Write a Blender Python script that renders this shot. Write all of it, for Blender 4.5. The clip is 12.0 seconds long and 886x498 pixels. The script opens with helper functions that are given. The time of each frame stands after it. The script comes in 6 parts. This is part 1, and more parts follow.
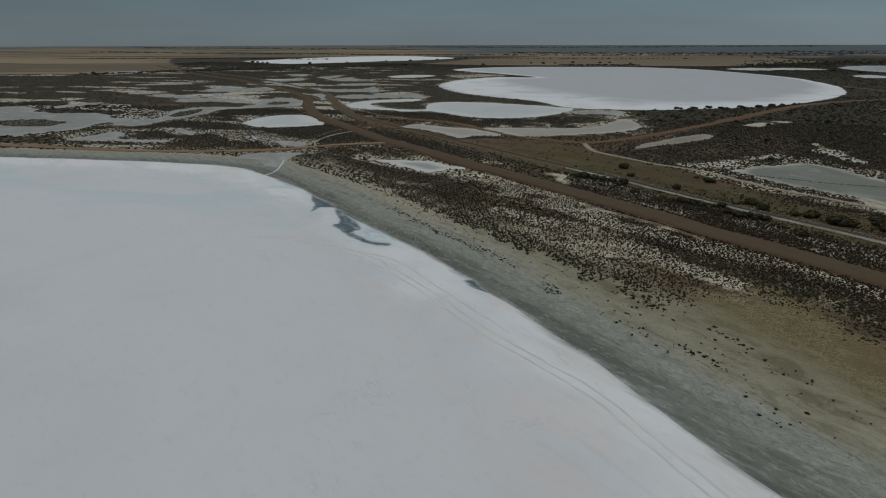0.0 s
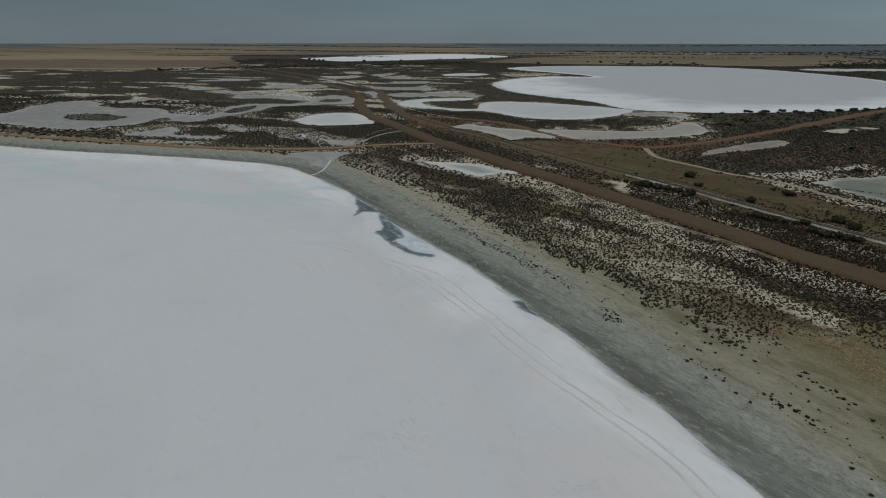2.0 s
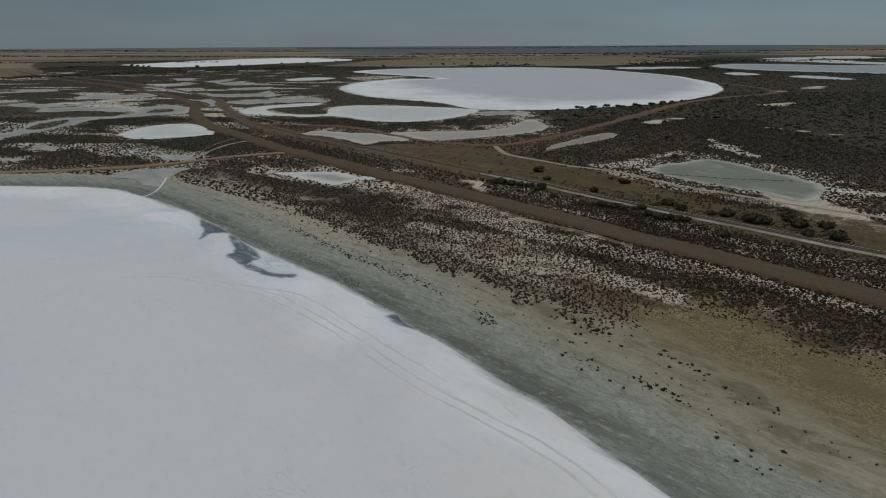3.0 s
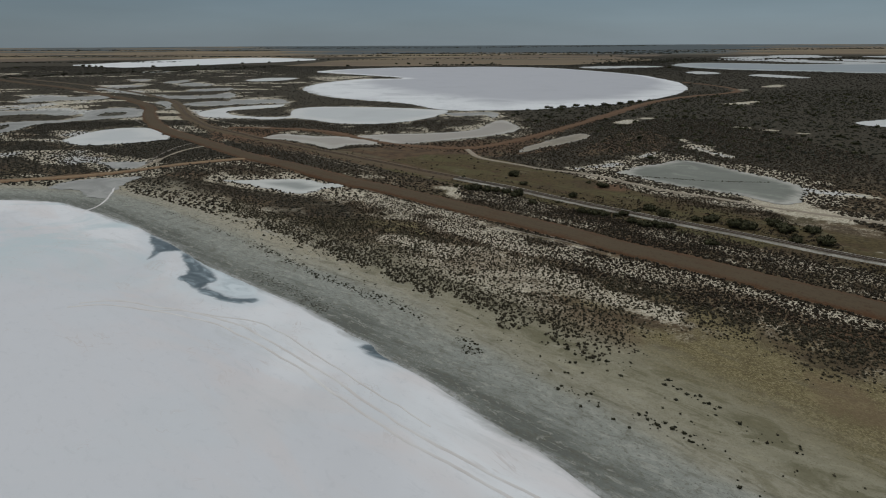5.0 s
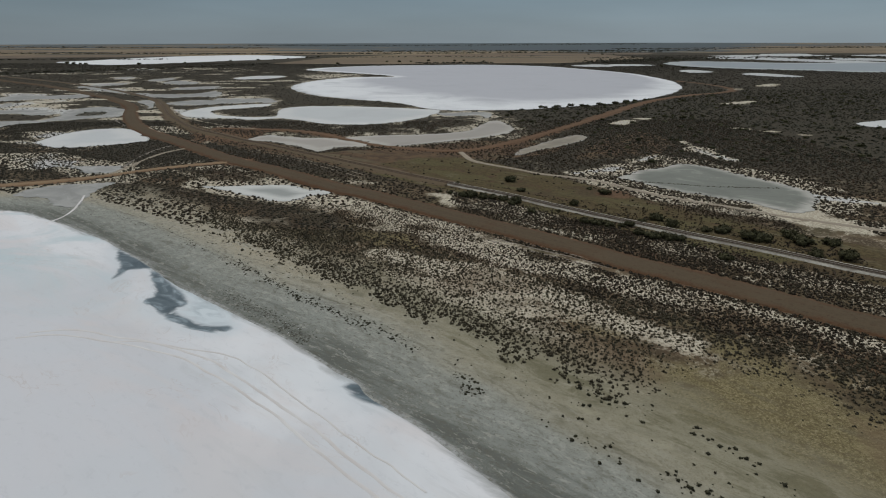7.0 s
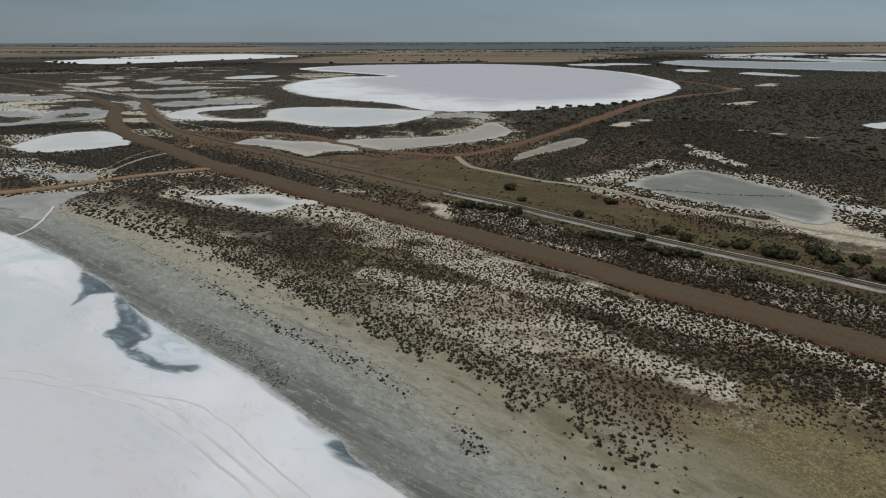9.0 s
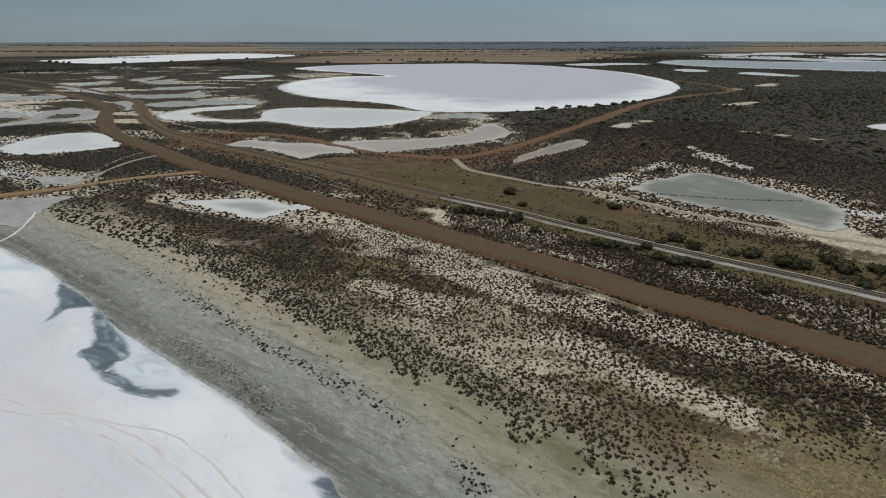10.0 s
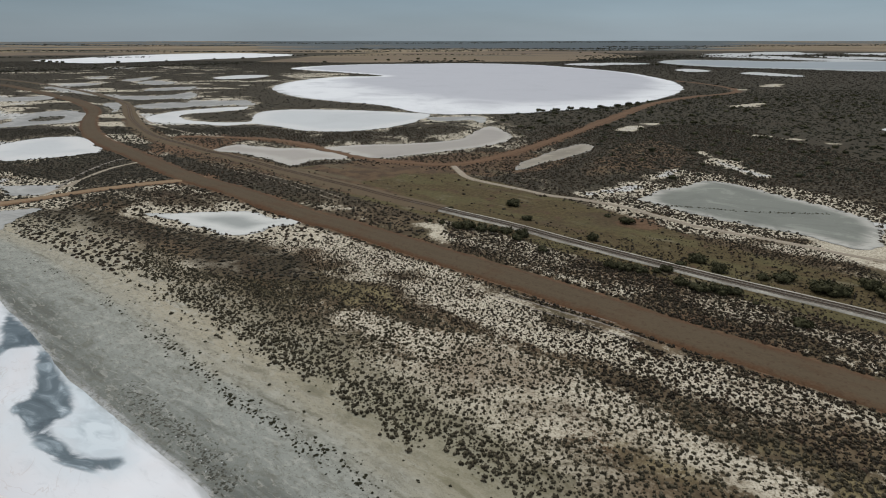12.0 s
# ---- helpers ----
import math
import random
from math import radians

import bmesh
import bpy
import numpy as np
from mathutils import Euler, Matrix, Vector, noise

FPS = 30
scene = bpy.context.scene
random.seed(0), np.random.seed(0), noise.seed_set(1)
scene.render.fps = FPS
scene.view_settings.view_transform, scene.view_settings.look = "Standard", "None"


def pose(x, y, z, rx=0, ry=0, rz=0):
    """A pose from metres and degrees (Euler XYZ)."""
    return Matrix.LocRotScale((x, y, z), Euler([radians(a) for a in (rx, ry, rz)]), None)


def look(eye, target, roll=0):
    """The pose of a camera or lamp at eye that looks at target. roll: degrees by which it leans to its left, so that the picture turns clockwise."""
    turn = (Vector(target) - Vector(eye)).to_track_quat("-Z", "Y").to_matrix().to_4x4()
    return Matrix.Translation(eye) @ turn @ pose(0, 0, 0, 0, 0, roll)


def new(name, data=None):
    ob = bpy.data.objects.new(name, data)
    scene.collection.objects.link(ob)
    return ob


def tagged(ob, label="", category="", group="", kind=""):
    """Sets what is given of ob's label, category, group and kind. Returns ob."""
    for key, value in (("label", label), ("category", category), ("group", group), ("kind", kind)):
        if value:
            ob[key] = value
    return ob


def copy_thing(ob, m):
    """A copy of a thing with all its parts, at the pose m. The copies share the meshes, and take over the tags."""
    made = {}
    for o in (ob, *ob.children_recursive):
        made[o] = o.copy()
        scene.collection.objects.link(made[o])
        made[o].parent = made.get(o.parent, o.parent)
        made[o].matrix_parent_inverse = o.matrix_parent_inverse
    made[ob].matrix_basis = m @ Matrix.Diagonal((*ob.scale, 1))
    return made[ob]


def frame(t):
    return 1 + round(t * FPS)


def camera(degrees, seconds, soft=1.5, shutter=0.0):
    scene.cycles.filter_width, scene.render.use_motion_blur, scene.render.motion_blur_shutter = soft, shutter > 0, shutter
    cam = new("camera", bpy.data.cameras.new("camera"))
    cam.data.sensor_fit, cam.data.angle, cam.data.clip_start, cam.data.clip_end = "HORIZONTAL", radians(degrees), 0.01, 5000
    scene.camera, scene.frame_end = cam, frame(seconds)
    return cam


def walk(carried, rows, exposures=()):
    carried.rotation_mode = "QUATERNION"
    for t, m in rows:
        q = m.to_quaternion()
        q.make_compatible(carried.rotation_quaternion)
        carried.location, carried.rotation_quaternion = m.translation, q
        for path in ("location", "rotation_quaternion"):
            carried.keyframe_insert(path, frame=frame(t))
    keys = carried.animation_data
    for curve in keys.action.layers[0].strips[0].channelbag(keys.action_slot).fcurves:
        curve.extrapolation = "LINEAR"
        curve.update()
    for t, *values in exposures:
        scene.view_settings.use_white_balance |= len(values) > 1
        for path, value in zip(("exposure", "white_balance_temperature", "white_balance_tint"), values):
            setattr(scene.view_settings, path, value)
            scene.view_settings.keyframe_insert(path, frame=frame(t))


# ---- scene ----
cam = camera(78.02, 12.0, soft=1.1)

# t, x, y, z, tilt, lean, heading
PATH = [
    (0.0, pose(0.00, 0.00, 40.00, 69.48, 0.10, 13.47)),
    (0.5, pose(-0.64, 1.98, 39.95, 69.39, 0.02, 16.13)),
    (1.0, pose(-1.19, 4.02, 39.92, 69.34, -0.04, 19.44)),
    (1.5, pose(-1.68, 6.15, 39.86, 69.32, 0.02, 19.65)),
    (2.0, pose(-2.16, 8.37, 39.83, 69.31, -0.06, 18.81)),
    (2.1, pose(-2.29, 8.82, 39.81, 69.35, -0.02, 17.36)),
    (2.2, pose(-2.42, 9.27, 39.80, 69.40, 0.03, 14.83)),
    (2.3, pose(-2.55, 9.72, 39.78, 69.45, 0.07, 13.10)),
    (2.4, pose(-2.68, 10.17, 39.76, 69.50, 0.11, 10.48)),
    (2.5, pose(-2.81, 10.62, 39.74, 69.55, 0.16, 8.46)),
    (2.6, pose(-2.98, 11.09, 39.73, 69.56, 0.18, 6.95)),
    (2.8, pose(-3.34, 12.01, 39.71, 69.57, 0.23, 4.90)),
    (3.0, pose(-3.69, 12.93, 39.69, 69.58, 0.28, 3.48)),
    (3.2, pose(-3.87, 13.82, 39.68, 69.57, 0.28, 2.73)),
    (5.0, pose(-5.49, 21.76, 39.67, 69.51, 0.27, 0.00)),
    (5.5, pose(-5.62, 24.04, 39.69, 69.48, 0.27, -0.15)),
    (6.0, pose(-5.72, 26.44, 39.73, 69.40, 0.25, -0.38)),
    (6.5, pose(-5.88, 28.88, 39.76, 69.35, 0.19, -0.64)),
    (7.0, pose(-5.98, 31.41, 39.81, 69.29, 0.13, -0.90)),
    (9.0, pose(-6.01, 41.65, 39.98, 69.18, 0.12, -1.46)),
    (9.5, pose(-5.94, 44.27, 39.97, 69.15, 0.14, -1.56)),
    (10.0, pose(-5.91, 47.02, 39.94, 69.14, 0.08, -1.71)),
    (10.5, pose(-5.83, 49.80, 39.89, 69.13, 0.08, -1.79)),
    (11.0, pose(-5.70, 52.75, 39.86, 69.15, 0.05, -1.85)),
    (11.5, pose(-5.52, 55.68, 39.93, 69.12, 0.07, -1.85)),
    (12.0, pose(-5.40, 58.78, 40.08, 69.08, 0.07, -1.87)),
]
walk(cam, PATH, exposures=[(0.0, -0.46, 6200, 4), (3.0, -0.34, 6220, 5), (5.5, -0.11, 6280, 7), (9.0, 0.14, 6300, 8), (12.0, 0.38, 6310, 9)])

# ---------------------------------------------------------------- light
# Bright overcast: a veiled sun, wide and soft, and a grey-blue cloud deck that is brighter overhead.
sun_data = bpy.data.lights.new("sun", "SUN")
sun_data.energy, sun_data.angle, sun_data.color = 1.5, radians(12), (1.0, 0.97, 0.93)
sun = new("sun", sun_data)
sun.matrix_world = look((0, 0, 300), (60, -120, 0))

world = bpy.data.worlds.new("overcast_sky")
scene.world = world
world.use_nodes = True
wn, wl = world.node_tree.nodes, world.node_tree.links
wn.clear()
sky = wn.new("ShaderNodeTexSky")
sky.sky_type, sky.sun_disc, sky.sun_elevation, sky.sun_rotation = "NISHITA", False, radians(65), radians(207)
sky_gain = wn.new("ShaderNodeMix")
sky_gain.data_type, sky_gain.blend_type = "RGBA", "MULTIPLY"
sky_gain.inputs[0].default_value = 1.0
sky_gain.inputs[7].default_value = (0.09, 0.09, 0.09, 1)
wl.new(sky.outputs[0], sky_gain.inputs[6])
wtc = wn.new("ShaderNodeTexCoord")
wsep = wn.new("ShaderNodeSeparateXYZ")
wl.new(wtc.outputs["Generated"], wsep.inputs[0])
deck = wn.new("ShaderNodeValToRGB")
for _ in range(3):
    deck.color_ramp.elements.new(0.5)
for el, (p, col) in zip(deck.color_ramp.elements, (
        (0.0, (0.206, 0.246, 0.276)), (0.04, (0.178, 0.226, 0.264)), (0.12, (0.138, 0.186, 0.232)),
        (0.35, (0.22, 0.25, 0.275)), (1.0, (0.62, 0.64, 0.66)))):
    el.position, el.color = p, (*col, 1)
wl.new(wsep.outputs[2], deck.inputs[0])
wmap = wn.new("ShaderNodeMapping")
wmap.inputs["Scale"].default_value = (1.0, 1.0, 7.0)
wl.new(wtc.outputs["Generated"], wmap.inputs[0])
cloud = wn.new("ShaderNodeTexNoise")
cloud.inputs["Scale"].default_value, cloud.inputs["Detail"].default_value = 2.2, 4.0
wl.new(wmap.outputs[0], cloud.inputs["Vector"])
cloud_gain = wn.new("ShaderNodeMapRange")
cloud_gain.inputs[1].default_value, cloud_gain.inputs[2].default_value = 0.25, 0.75
cloud_gain.inputs[3].default_value, cloud_gain.inputs[4].default_value = 0.86, 1.12
wl.new(cloud.outputs[0], cloud_gain.inputs[0])
deck2 = wn.new("ShaderNodeMix")
deck2.data_type, deck2.blend_type = "RGBA", "MULTIPLY"
deck2.inputs[0].default_value = 1.0
wl.new(deck.outputs[0], deck2.inputs[6])
east = wn.new("ShaderNodeMapRange")
for k, v in ((1, -0.8), (2, 0.8), (3, 0.82), (4, 1.22)):
    east.inputs[k].default_value = v
wl.new(wsep.outputs[0], east.inputs[0])
both = wn.new("ShaderNodeMath")
both.operation = "MULTIPLY"
wl.new(cloud_gain.outputs[0], both.inputs[0])
wl.new(east.outputs[0], both.inputs[1])
wl.new(both.outputs[0], deck2.inputs[7])
veil = wn.new("ShaderNodeMix")
veil.data_type = "RGBA"
veil.inputs[0].default_value = 0.88
wl.new(sky_gain.outputs[2], veil.inputs[6])
wl.new(deck2.outputs[2], veil.inputs[7])
bg = wn.new("ShaderNodeBackground")
bg.inputs[1].default_value = 1.0
wl.new(veil.outputs[2], bg.inputs[0])
wout = wn.new("ShaderNodeOutputWorld")
wl.new(bg.outputs[0], wout.inputs[0])


# ---------------------------------------------------------------- material helpers
class Mat:
    """A node material, with short calls for the nodes that the surfaces need."""

    def __init__(self, name, rough=0.9, spec=0.2):
        self.m = bpy.data.materials.new(name)
        self.m.use_nodes = True
        self.n, self.l = self.m.node_tree.nodes, self.m.node_tree.links
        self.b = self.n["Principled BSDF"]
        self.b.inputs["Roughness"].default_value = rough
        self.b.inputs["Specular IOR Level"].default_value = spec
        self.co = self.n.new("ShaderNodeTexCoord").outputs["Object"]

    def put(self, value, socket):
        if hasattr(value, "is_output"):
            self.l.new(value, socket)
        elif isinstance(value, (tuple, list)):
            socket.default_value = (*value, 1) if len(value) == 3 and len(socket.default_value) == 4 else value
        else:
            socket.default_value = value

    def attr(self, name, channel=None):
        a = self.n.new("ShaderNodeAttribute")
        a.attribute_name = name
        if channel is None:
            return a.outputs["Fac"]
        s = self.n.new("ShaderNodeSeparateColor")
        self.l.new(a.outputs["Color"], s.inputs[0])
        return s.outputs[channel]

    def noise(self, size, detail=3.0, stretch=(1, 1, 1), turn=0.0, rough=0.55, warp=0.0):
        mp = self.n.new("ShaderNodeMapping")
        mp.vector_type = "TEXTURE"
        mp.inputs["Rotation"].default_value = (0, 0, radians(-turn))
        mp.inputs["Scale"].default_value = tuple(1.0 / v for v in stretch)
        self.l.new(self.co, mp.inputs[0])
        t = self.n.new("ShaderNodeTexNoise")
        t.inputs["Scale"].default_value = 1.0 / size
        t.inputs["Detail"].default_value = detail
        t.inputs["Roughness"].default_value = rough
        t.inputs["Distortion"].default_value = warp
        self.l.new(mp.outputs[0], t.inputs["Vector"])
        return t.outputs[0]

    def math(self, op, a, b=0.0, c=0.0):
        t = self.n.new("ShaderNodeMath")
        t.operation = op
        for v, s in zip((a, b, c), t.inputs):
            self.put(v, s)
        return t.outputs[0]

    def step(self, v, lo, hi, to0=0.0, to1=1.0):
        t = self.n.new("ShaderNodeMapRange")
        t.interpolation_type = "SMOOTHSTEP"
        for k, x in enumerate((v, lo, hi, to0, to1)):
            self.put(x, t.inputs[k])
        return t.outputs[0]

    def mix(self, f, a, b, how="MIX"):
        t = self.n.new("ShaderNodeMix")
        t.data_type, t.blend_type = "RGBA", how
        for v, k in ((f, 0), (a, 6), (b, 7)):
            self.put(v, t.inputs[k])
        return t.outputs[2]

    def ramp(self, v, *stops):
        t = self.n.new("ShaderNodeValToRGB")
        while len(t.color_ramp.elements) < len(stops):
            t.color_ramp.elements.new(0.5)
        for el, (p, col) in zip(t.color_ramp.elements, stops):
            el.position, el.color = p, (*col, 1)
        self.put(v, t.inputs[0])
        return t.outputs[0]

    def bump(self, h, strength=0.3, distance=0.1):
        t = self.n.new("ShaderNodeBump")
        t.inputs["Strength"].default_value, t.inputs["Distance"].default_value = strength, distance
        self.l.new(h, t.inputs["Height"])
        self.l.new(t.outputs[0], self.b.inputs["Normal"])

    def done(self, colour, rough=None):
        self.put(colour, self.b.inputs["Base Color"])
        if rough is not None:
            self.put(rough, self.b.inputs["Roughness"])
        return self.m


# ---------------------------------------------------------------- materials
SHORE_TURN = 38.0     # the shore, the road and the railway all run this way, degrees clockwise from x


def ground_material():
    g = Mat("salt_flat_soil", 0.95, 0.1)
    salt, grass, paddock = (g.attr("cover_a", k) for k in range(3))
    red, meadow, woods_haze = (g.attr("cover_b", k) for k in range(3))
    shore = g.attr("shore")
    big = g.noise(24, 4, warp=0.6)
    mid = g.noise(4.5, 4)
    fine = g.noise(0.8, 4, rough=0.65)
    grit = g.noise(0.18, 3)
    streak = g.noise(7, 4, (0.18, 1.0, 1.0), SHORE_TURN)
    # scrub litter: dark grey-brown with a purple cast
    litter = g.ramp(mid, (0.3, (0.054, 0.041, 0.028)), (0.5, (0.088, 0.066, 0.044)), (0.7, (0.150, 0.113, 0.076)))
    litter = g.mix(g.step(big, 0.5, 0.66, 0.0, 0.8), litter, g.mix(fine, (0.046, 0.041, 0.024), (0.092, 0.080, 0.047)))
    litter = g.mix(g.step(g.noise(15, 4, (0.5, 1, 1), SHORE_TURN, warp=0.5), 0.55, 0.70, 0.0, 0.7), litter, g.mix(fine, (0.075, 0.044, 0.028), (0.140, 0.088, 0.058)))
    litter = g.mix(1.0, litter, (1.0, 0.97, 0.88), "MULTIPLY")
    litter = g.mix(g.math("MULTIPLY", g.attr("flats"), 0.8), litter, g.mix(fine, (0.028, 0.025, 0.018), (0.052, 0.046, 0.034)))
    # salt crust between the clumps: tan where it is thin, white where it is thick
    speck = g.noise(0.42, 5, rough=0.7)
    thick = g.step(g.math("ADD", salt, g.math("MULTIPLY", g.math("SUBTRACT", mid, 0.5), 0.5)), 0.15, 0.55)
    crust = g.mix(thick, g.mix(fine, (0.100, 0.078, 0.050), (0.200, 0.160, 0.108)), g.mix(g.step(speck, 0.32, 0.54), (0.165, 0.132, 0.085), (0.50, 0.445, 0.345)))
    crust = g.mix(g.step(salt, 0.78, 0.98), crust, g.mix(fine, (0.40, 0.39, 0.365), (0.56, 0.55, 0.525)))
    fleck = g.noise(0.30, 4, rough=0.7)
    crust = g.mix(g.step(fleck, 0.52, 0.60, 0.0, 0.55), crust, g.mix(mid, (0.105, 0.082, 0.056), (0.150, 0.120, 0.080)))
    crust = g.mix(g.step(g.noise(1.7, 5, (0.6, 1, 1), SHORE_TURN, 0.7), 0.52, 0.62, 0.0, 0.5), crust, g.mix(fine, (0.150, 0.118, 0.074), (0.235, 0.192, 0.130)))
    edge = g.math("ADD", g.math("MULTIPLY", speck, 0.45), g.math("ADD", g.math("MULTIPLY", fine, 0.35), g.math("MULTIPLY", mid, 0.20)))
    edge = g.math("ADD", edge, g.math("MULTIPLY", g.math("SUBTRACT", streak, 0.5), 0.35))
    limit = g.math("SUBTRACT", 0.70, g.math("MULTIPLY", salt, 0.52))
    col = g.mix(g.step(g.math("SUBTRACT", edge, limit), -0.05, 0.06), litter, crust)
    # matted dark ground in the bands and the thicket
    matted = g.mix(g.step(big, 0.42, 0.62), g.mix(fine, (0.027, 0.023, 0.015), (0.054, 0.045, 0.029)), g.mix(fine, (0.036, 0.026, 0.017), (0.074, 0.056, 0.036)))
    matted = g.mix(g.step(g.noise(2.6, 4, (0.5, 1, 1), SHORE_TURN, warp=0.5), 0.56, 0.68, 0.0, 0.6), matted, g.mix(fine, (0.12, 0.10, 0.074), (0.24, 0.21, 0.16)))
    col = g.mix(g.step(g.math("ADD", g.attr("band"), g.math("MULTIPLY", g.math("SUBTRACT", fine, 0.5), 1.0)), 0.35, 0.85, 0.0, 0.75), col, matted)
    # dry grass
    sward = g.ramp(fine, (0.3, (0.052, 0.038, 0.019)), (0.6, (0.092, 0.070, 0.034)), (0.8, (0.135, 0.106, 0.054)))
    sward = g.mix(g.step(mid, 0.55, 0.75), sward, (0.082, 0.050, 0.032))
    sward = g.mix(g.step(g.noise(9, 4, (0.5, 1, 1), SHORE_TURN, warp=0.6), 0.47, 0.62, 0.0, 0.7), sward, g.mix(fine, (0.062, 0.055, 0.024), (0.130, 0.112, 0.054)))
    sward = g.mix(g.step(g.noise(3, 5, (0.3, 1, 1), SHORE_TURN, warp=0.4), 0.58, 0.70, 0.0, 0.55), sward, (0.165, 0.140, 0.092))
    sward = g.mix(g.step(g.noise(20, 4, (0.45, 1, 1), SHORE_TURN, 0.6, 0.8), 0.50, 0.62, 0.0, 0.75), sward, g.mix(fine, (0.046, 0.032, 0.019), (0.092, 0.064, 0.038)))
    sward = g.mix(g.step(g.noise(1.1, 5, rough=0.72), 0.53, 0.63, 0.0, 0.5), sward, (0.040, 0.034, 0.018))
    col = g.mix(g.step(g.math("ADD", grass, g.math("MULTIPLY", g.math("SUBTRACT", mid, 0.5), 0.6)), 0.4, 0.6), col, sward)
    # olive samphire meadow
    olive = g.ramp(g.noise(0.45, 5, rough=0.7), (0.3, (0.082, 0.064, 0.030)), (0.5, (0.150, 0.121, 0.060)), (0.7, (0.228, 0.189, 0.102)))
    stipple = g.noise(0.22, 3, rough=0.7)
    olive = g.mix(g.step(stipple, 0.54, 0.63, 0.0, 0.7), olive, (0.295, 0.248, 0.150))
    olive = g.mix(g.step(stipple, 0.44, 0.36, 0.0, 0.6), olive, (0.060, 0.050, 0.028))
    olive = g.mix(g.step(g.noise(5, 5, (0.45, 1, 1), SHORE_TURN, warp=0.8), 0.54, 0.66, 0.0, 0.5), olive, g.mix(fine, (0.085, 0.072, 0.046), (0.165, 0.140, 0.090)))
    olive = g.mix(g.step(g.noise(3.4, 5, (0.5, 1, 1), SHORE_TURN, warp=0.8), 0.60, 0.72, 0.0, 0.7), olive, (0.235, 0.195, 0.105))
    olive = g.mix(g.step(g.noise(1.3, 5, (0.6, 1, 1), SHORE_TURN, 0.72, 0.5), 0.53, 0.63, 0.0, 0.55), olive, g.mix(fine, (0.062, 0.046, 0.024), (0.110, 0.084, 0.046)))
    olive = g.mix(g.step(g.noise(12, 4, (0.5, 1, 1), SHORE_TURN, 0.6, 0.8), 0.50, 0.66, 0.0, 0.5), olive, g.mix(fine, (0.088, 0.067, 0.035), (0.160, 0.128, 0.072)))
    col = g.mix(g.step(g.math("ADD", meadow, g.math("MULTIPLY", g.math("SUBTRACT", mid, 0.5), 0.9)), 0.25, 0.75), col, olive)
    col = g.mix(g.step(g.math("ADD", g.attr("rust"), g.math("MULTIPLY", g.math("SUBTRACT", fine, 0.5), 0.9)), 0.35, 0.9, 0.0, 0.6), col, g.mix(speck, (0.086, 0.058, 0.034), (0.190, 0.134, 0.082)))
    # beach of the salt lake, in bands by the distance from the salt
    lines_ = g.noise(1.6, 5, (0.10, 1.0, 1.0), SHORE_TURN, 0.6, 0.3)
    wob = g.math("ADD", shore, g.math("MULTIPLY", g.math("SUBTRACT", streak, 0.5), 7.0))
    wob = g.math("ADD", wob, g.math("MULTIPLY", g.math("SUBTRACT", mid, 0.5), 3.0))
    beach = g.ramp(g.math("DIVIDE", wob, 32.0),
                   (0.0, (0.205, 0.207, 0.190)), (0.03, (0.150, 0.154, 0.136)), (0.11, (0.172, 0.176, 0.154)), (0.19, (0.230, 0.234, 0.206)),
                   (0.33, (0.256, 0.255, 0.219)), (0.41, (0.295, 0.272, 0.213)), (0.56, (0.325, 0.284, 0.205)), (0.80, (0.270, 0.228, 0.155)))
    mottled = g.mix(g.step(speck, 0.48, 0.75, 0.0, 0.30), beach, (0.30, 0.295, 0.26))
    mottled = g.mix(g.step(lines_, 0.52, 0.68, 0.0, 0.30), mottled, (0.125, 0.122, 0.105))
    mottled = g.mix(g.step(lines_, 0.46, 0.32, 0.0, 0.25), mottled, (0.305, 0.305, 0.275))
    mottled = g.mix(g.math("MULTIPLY", g.step(g.math("ADD", lines_, g.math("MULTIPLY", g.math("SUBTRACT", big, 0.5), 0.6)), 0.48, 0.62, 0.0, 0.60), g.step(wob, 3.5, 7.5, 1.0, 0.0)), mottled, (0.092, 0.094, 0.081))
    mottled = g.mix(g.math("MULTIPLY", g.step(g.math("ADD", shore, g.math("MULTIPLY", g.math("SUBTRACT", lines_, 0.5), 4.0)), -0.2, 0.9, 0.8, 0.0), g.step(fine, 0.3, 0.55)), mottled, (0.38, 0.375, 0.36))
    blots = g.noise(1.5, 6, (0.5, 1, 1), SHORE_TURN, 0.72, 0.8)
    mottled = g.mix(g.step(blots, 0.50, 0.66, 0.0, 0.55), mottled, (0.125, 0.118, 0.092))
    mottled = g.mix(g.math("MULTIPLY", g.step(blots, 0.47, 0.34, 0.0, 0.5), g.step(wob, 3.0, 8.0, 0.25, 1.0)), mottled, (0.375, 0.362, 0.312))
    mottled = g.mix(g.step(g.noise(0.5, 5, (0.6, 1, 1), SHORE_TURN, 0.75), 0.52, 0.62, 0.0, 0.5), mottled, (0.115, 0.106, 0.080))
    mottled = g.mix(g.step(g.noise(0.16, 2), 0.60, 0.70, 0.0, 0.6), mottled, (0.085, 0.080, 0.062))
    mottled = g.mix(g.step(g.noise(0.7, 6, (0.35, 1, 1), SHORE_TURN, 0.75, 0.6), 0.54, 0.62, 0.0, 0.45), mottled, (0.37, 0.355, 0.305))
    sx_ = g.n.new("ShaderNodeSeparateXYZ")
    g.l.new(g.co, sx_.inputs[0])
    greener = g.math("MULTIPLY", g.step(sx_.outputs[0], -45.0, 12.0, 0.0, 0.9), g.step(wob, 8.5, 19.0))
    mottled = g.mix(greener, mottled, g.mix(blots, (0.285, 0.262, 0.186), (0.150, 0.136, 0.090)))
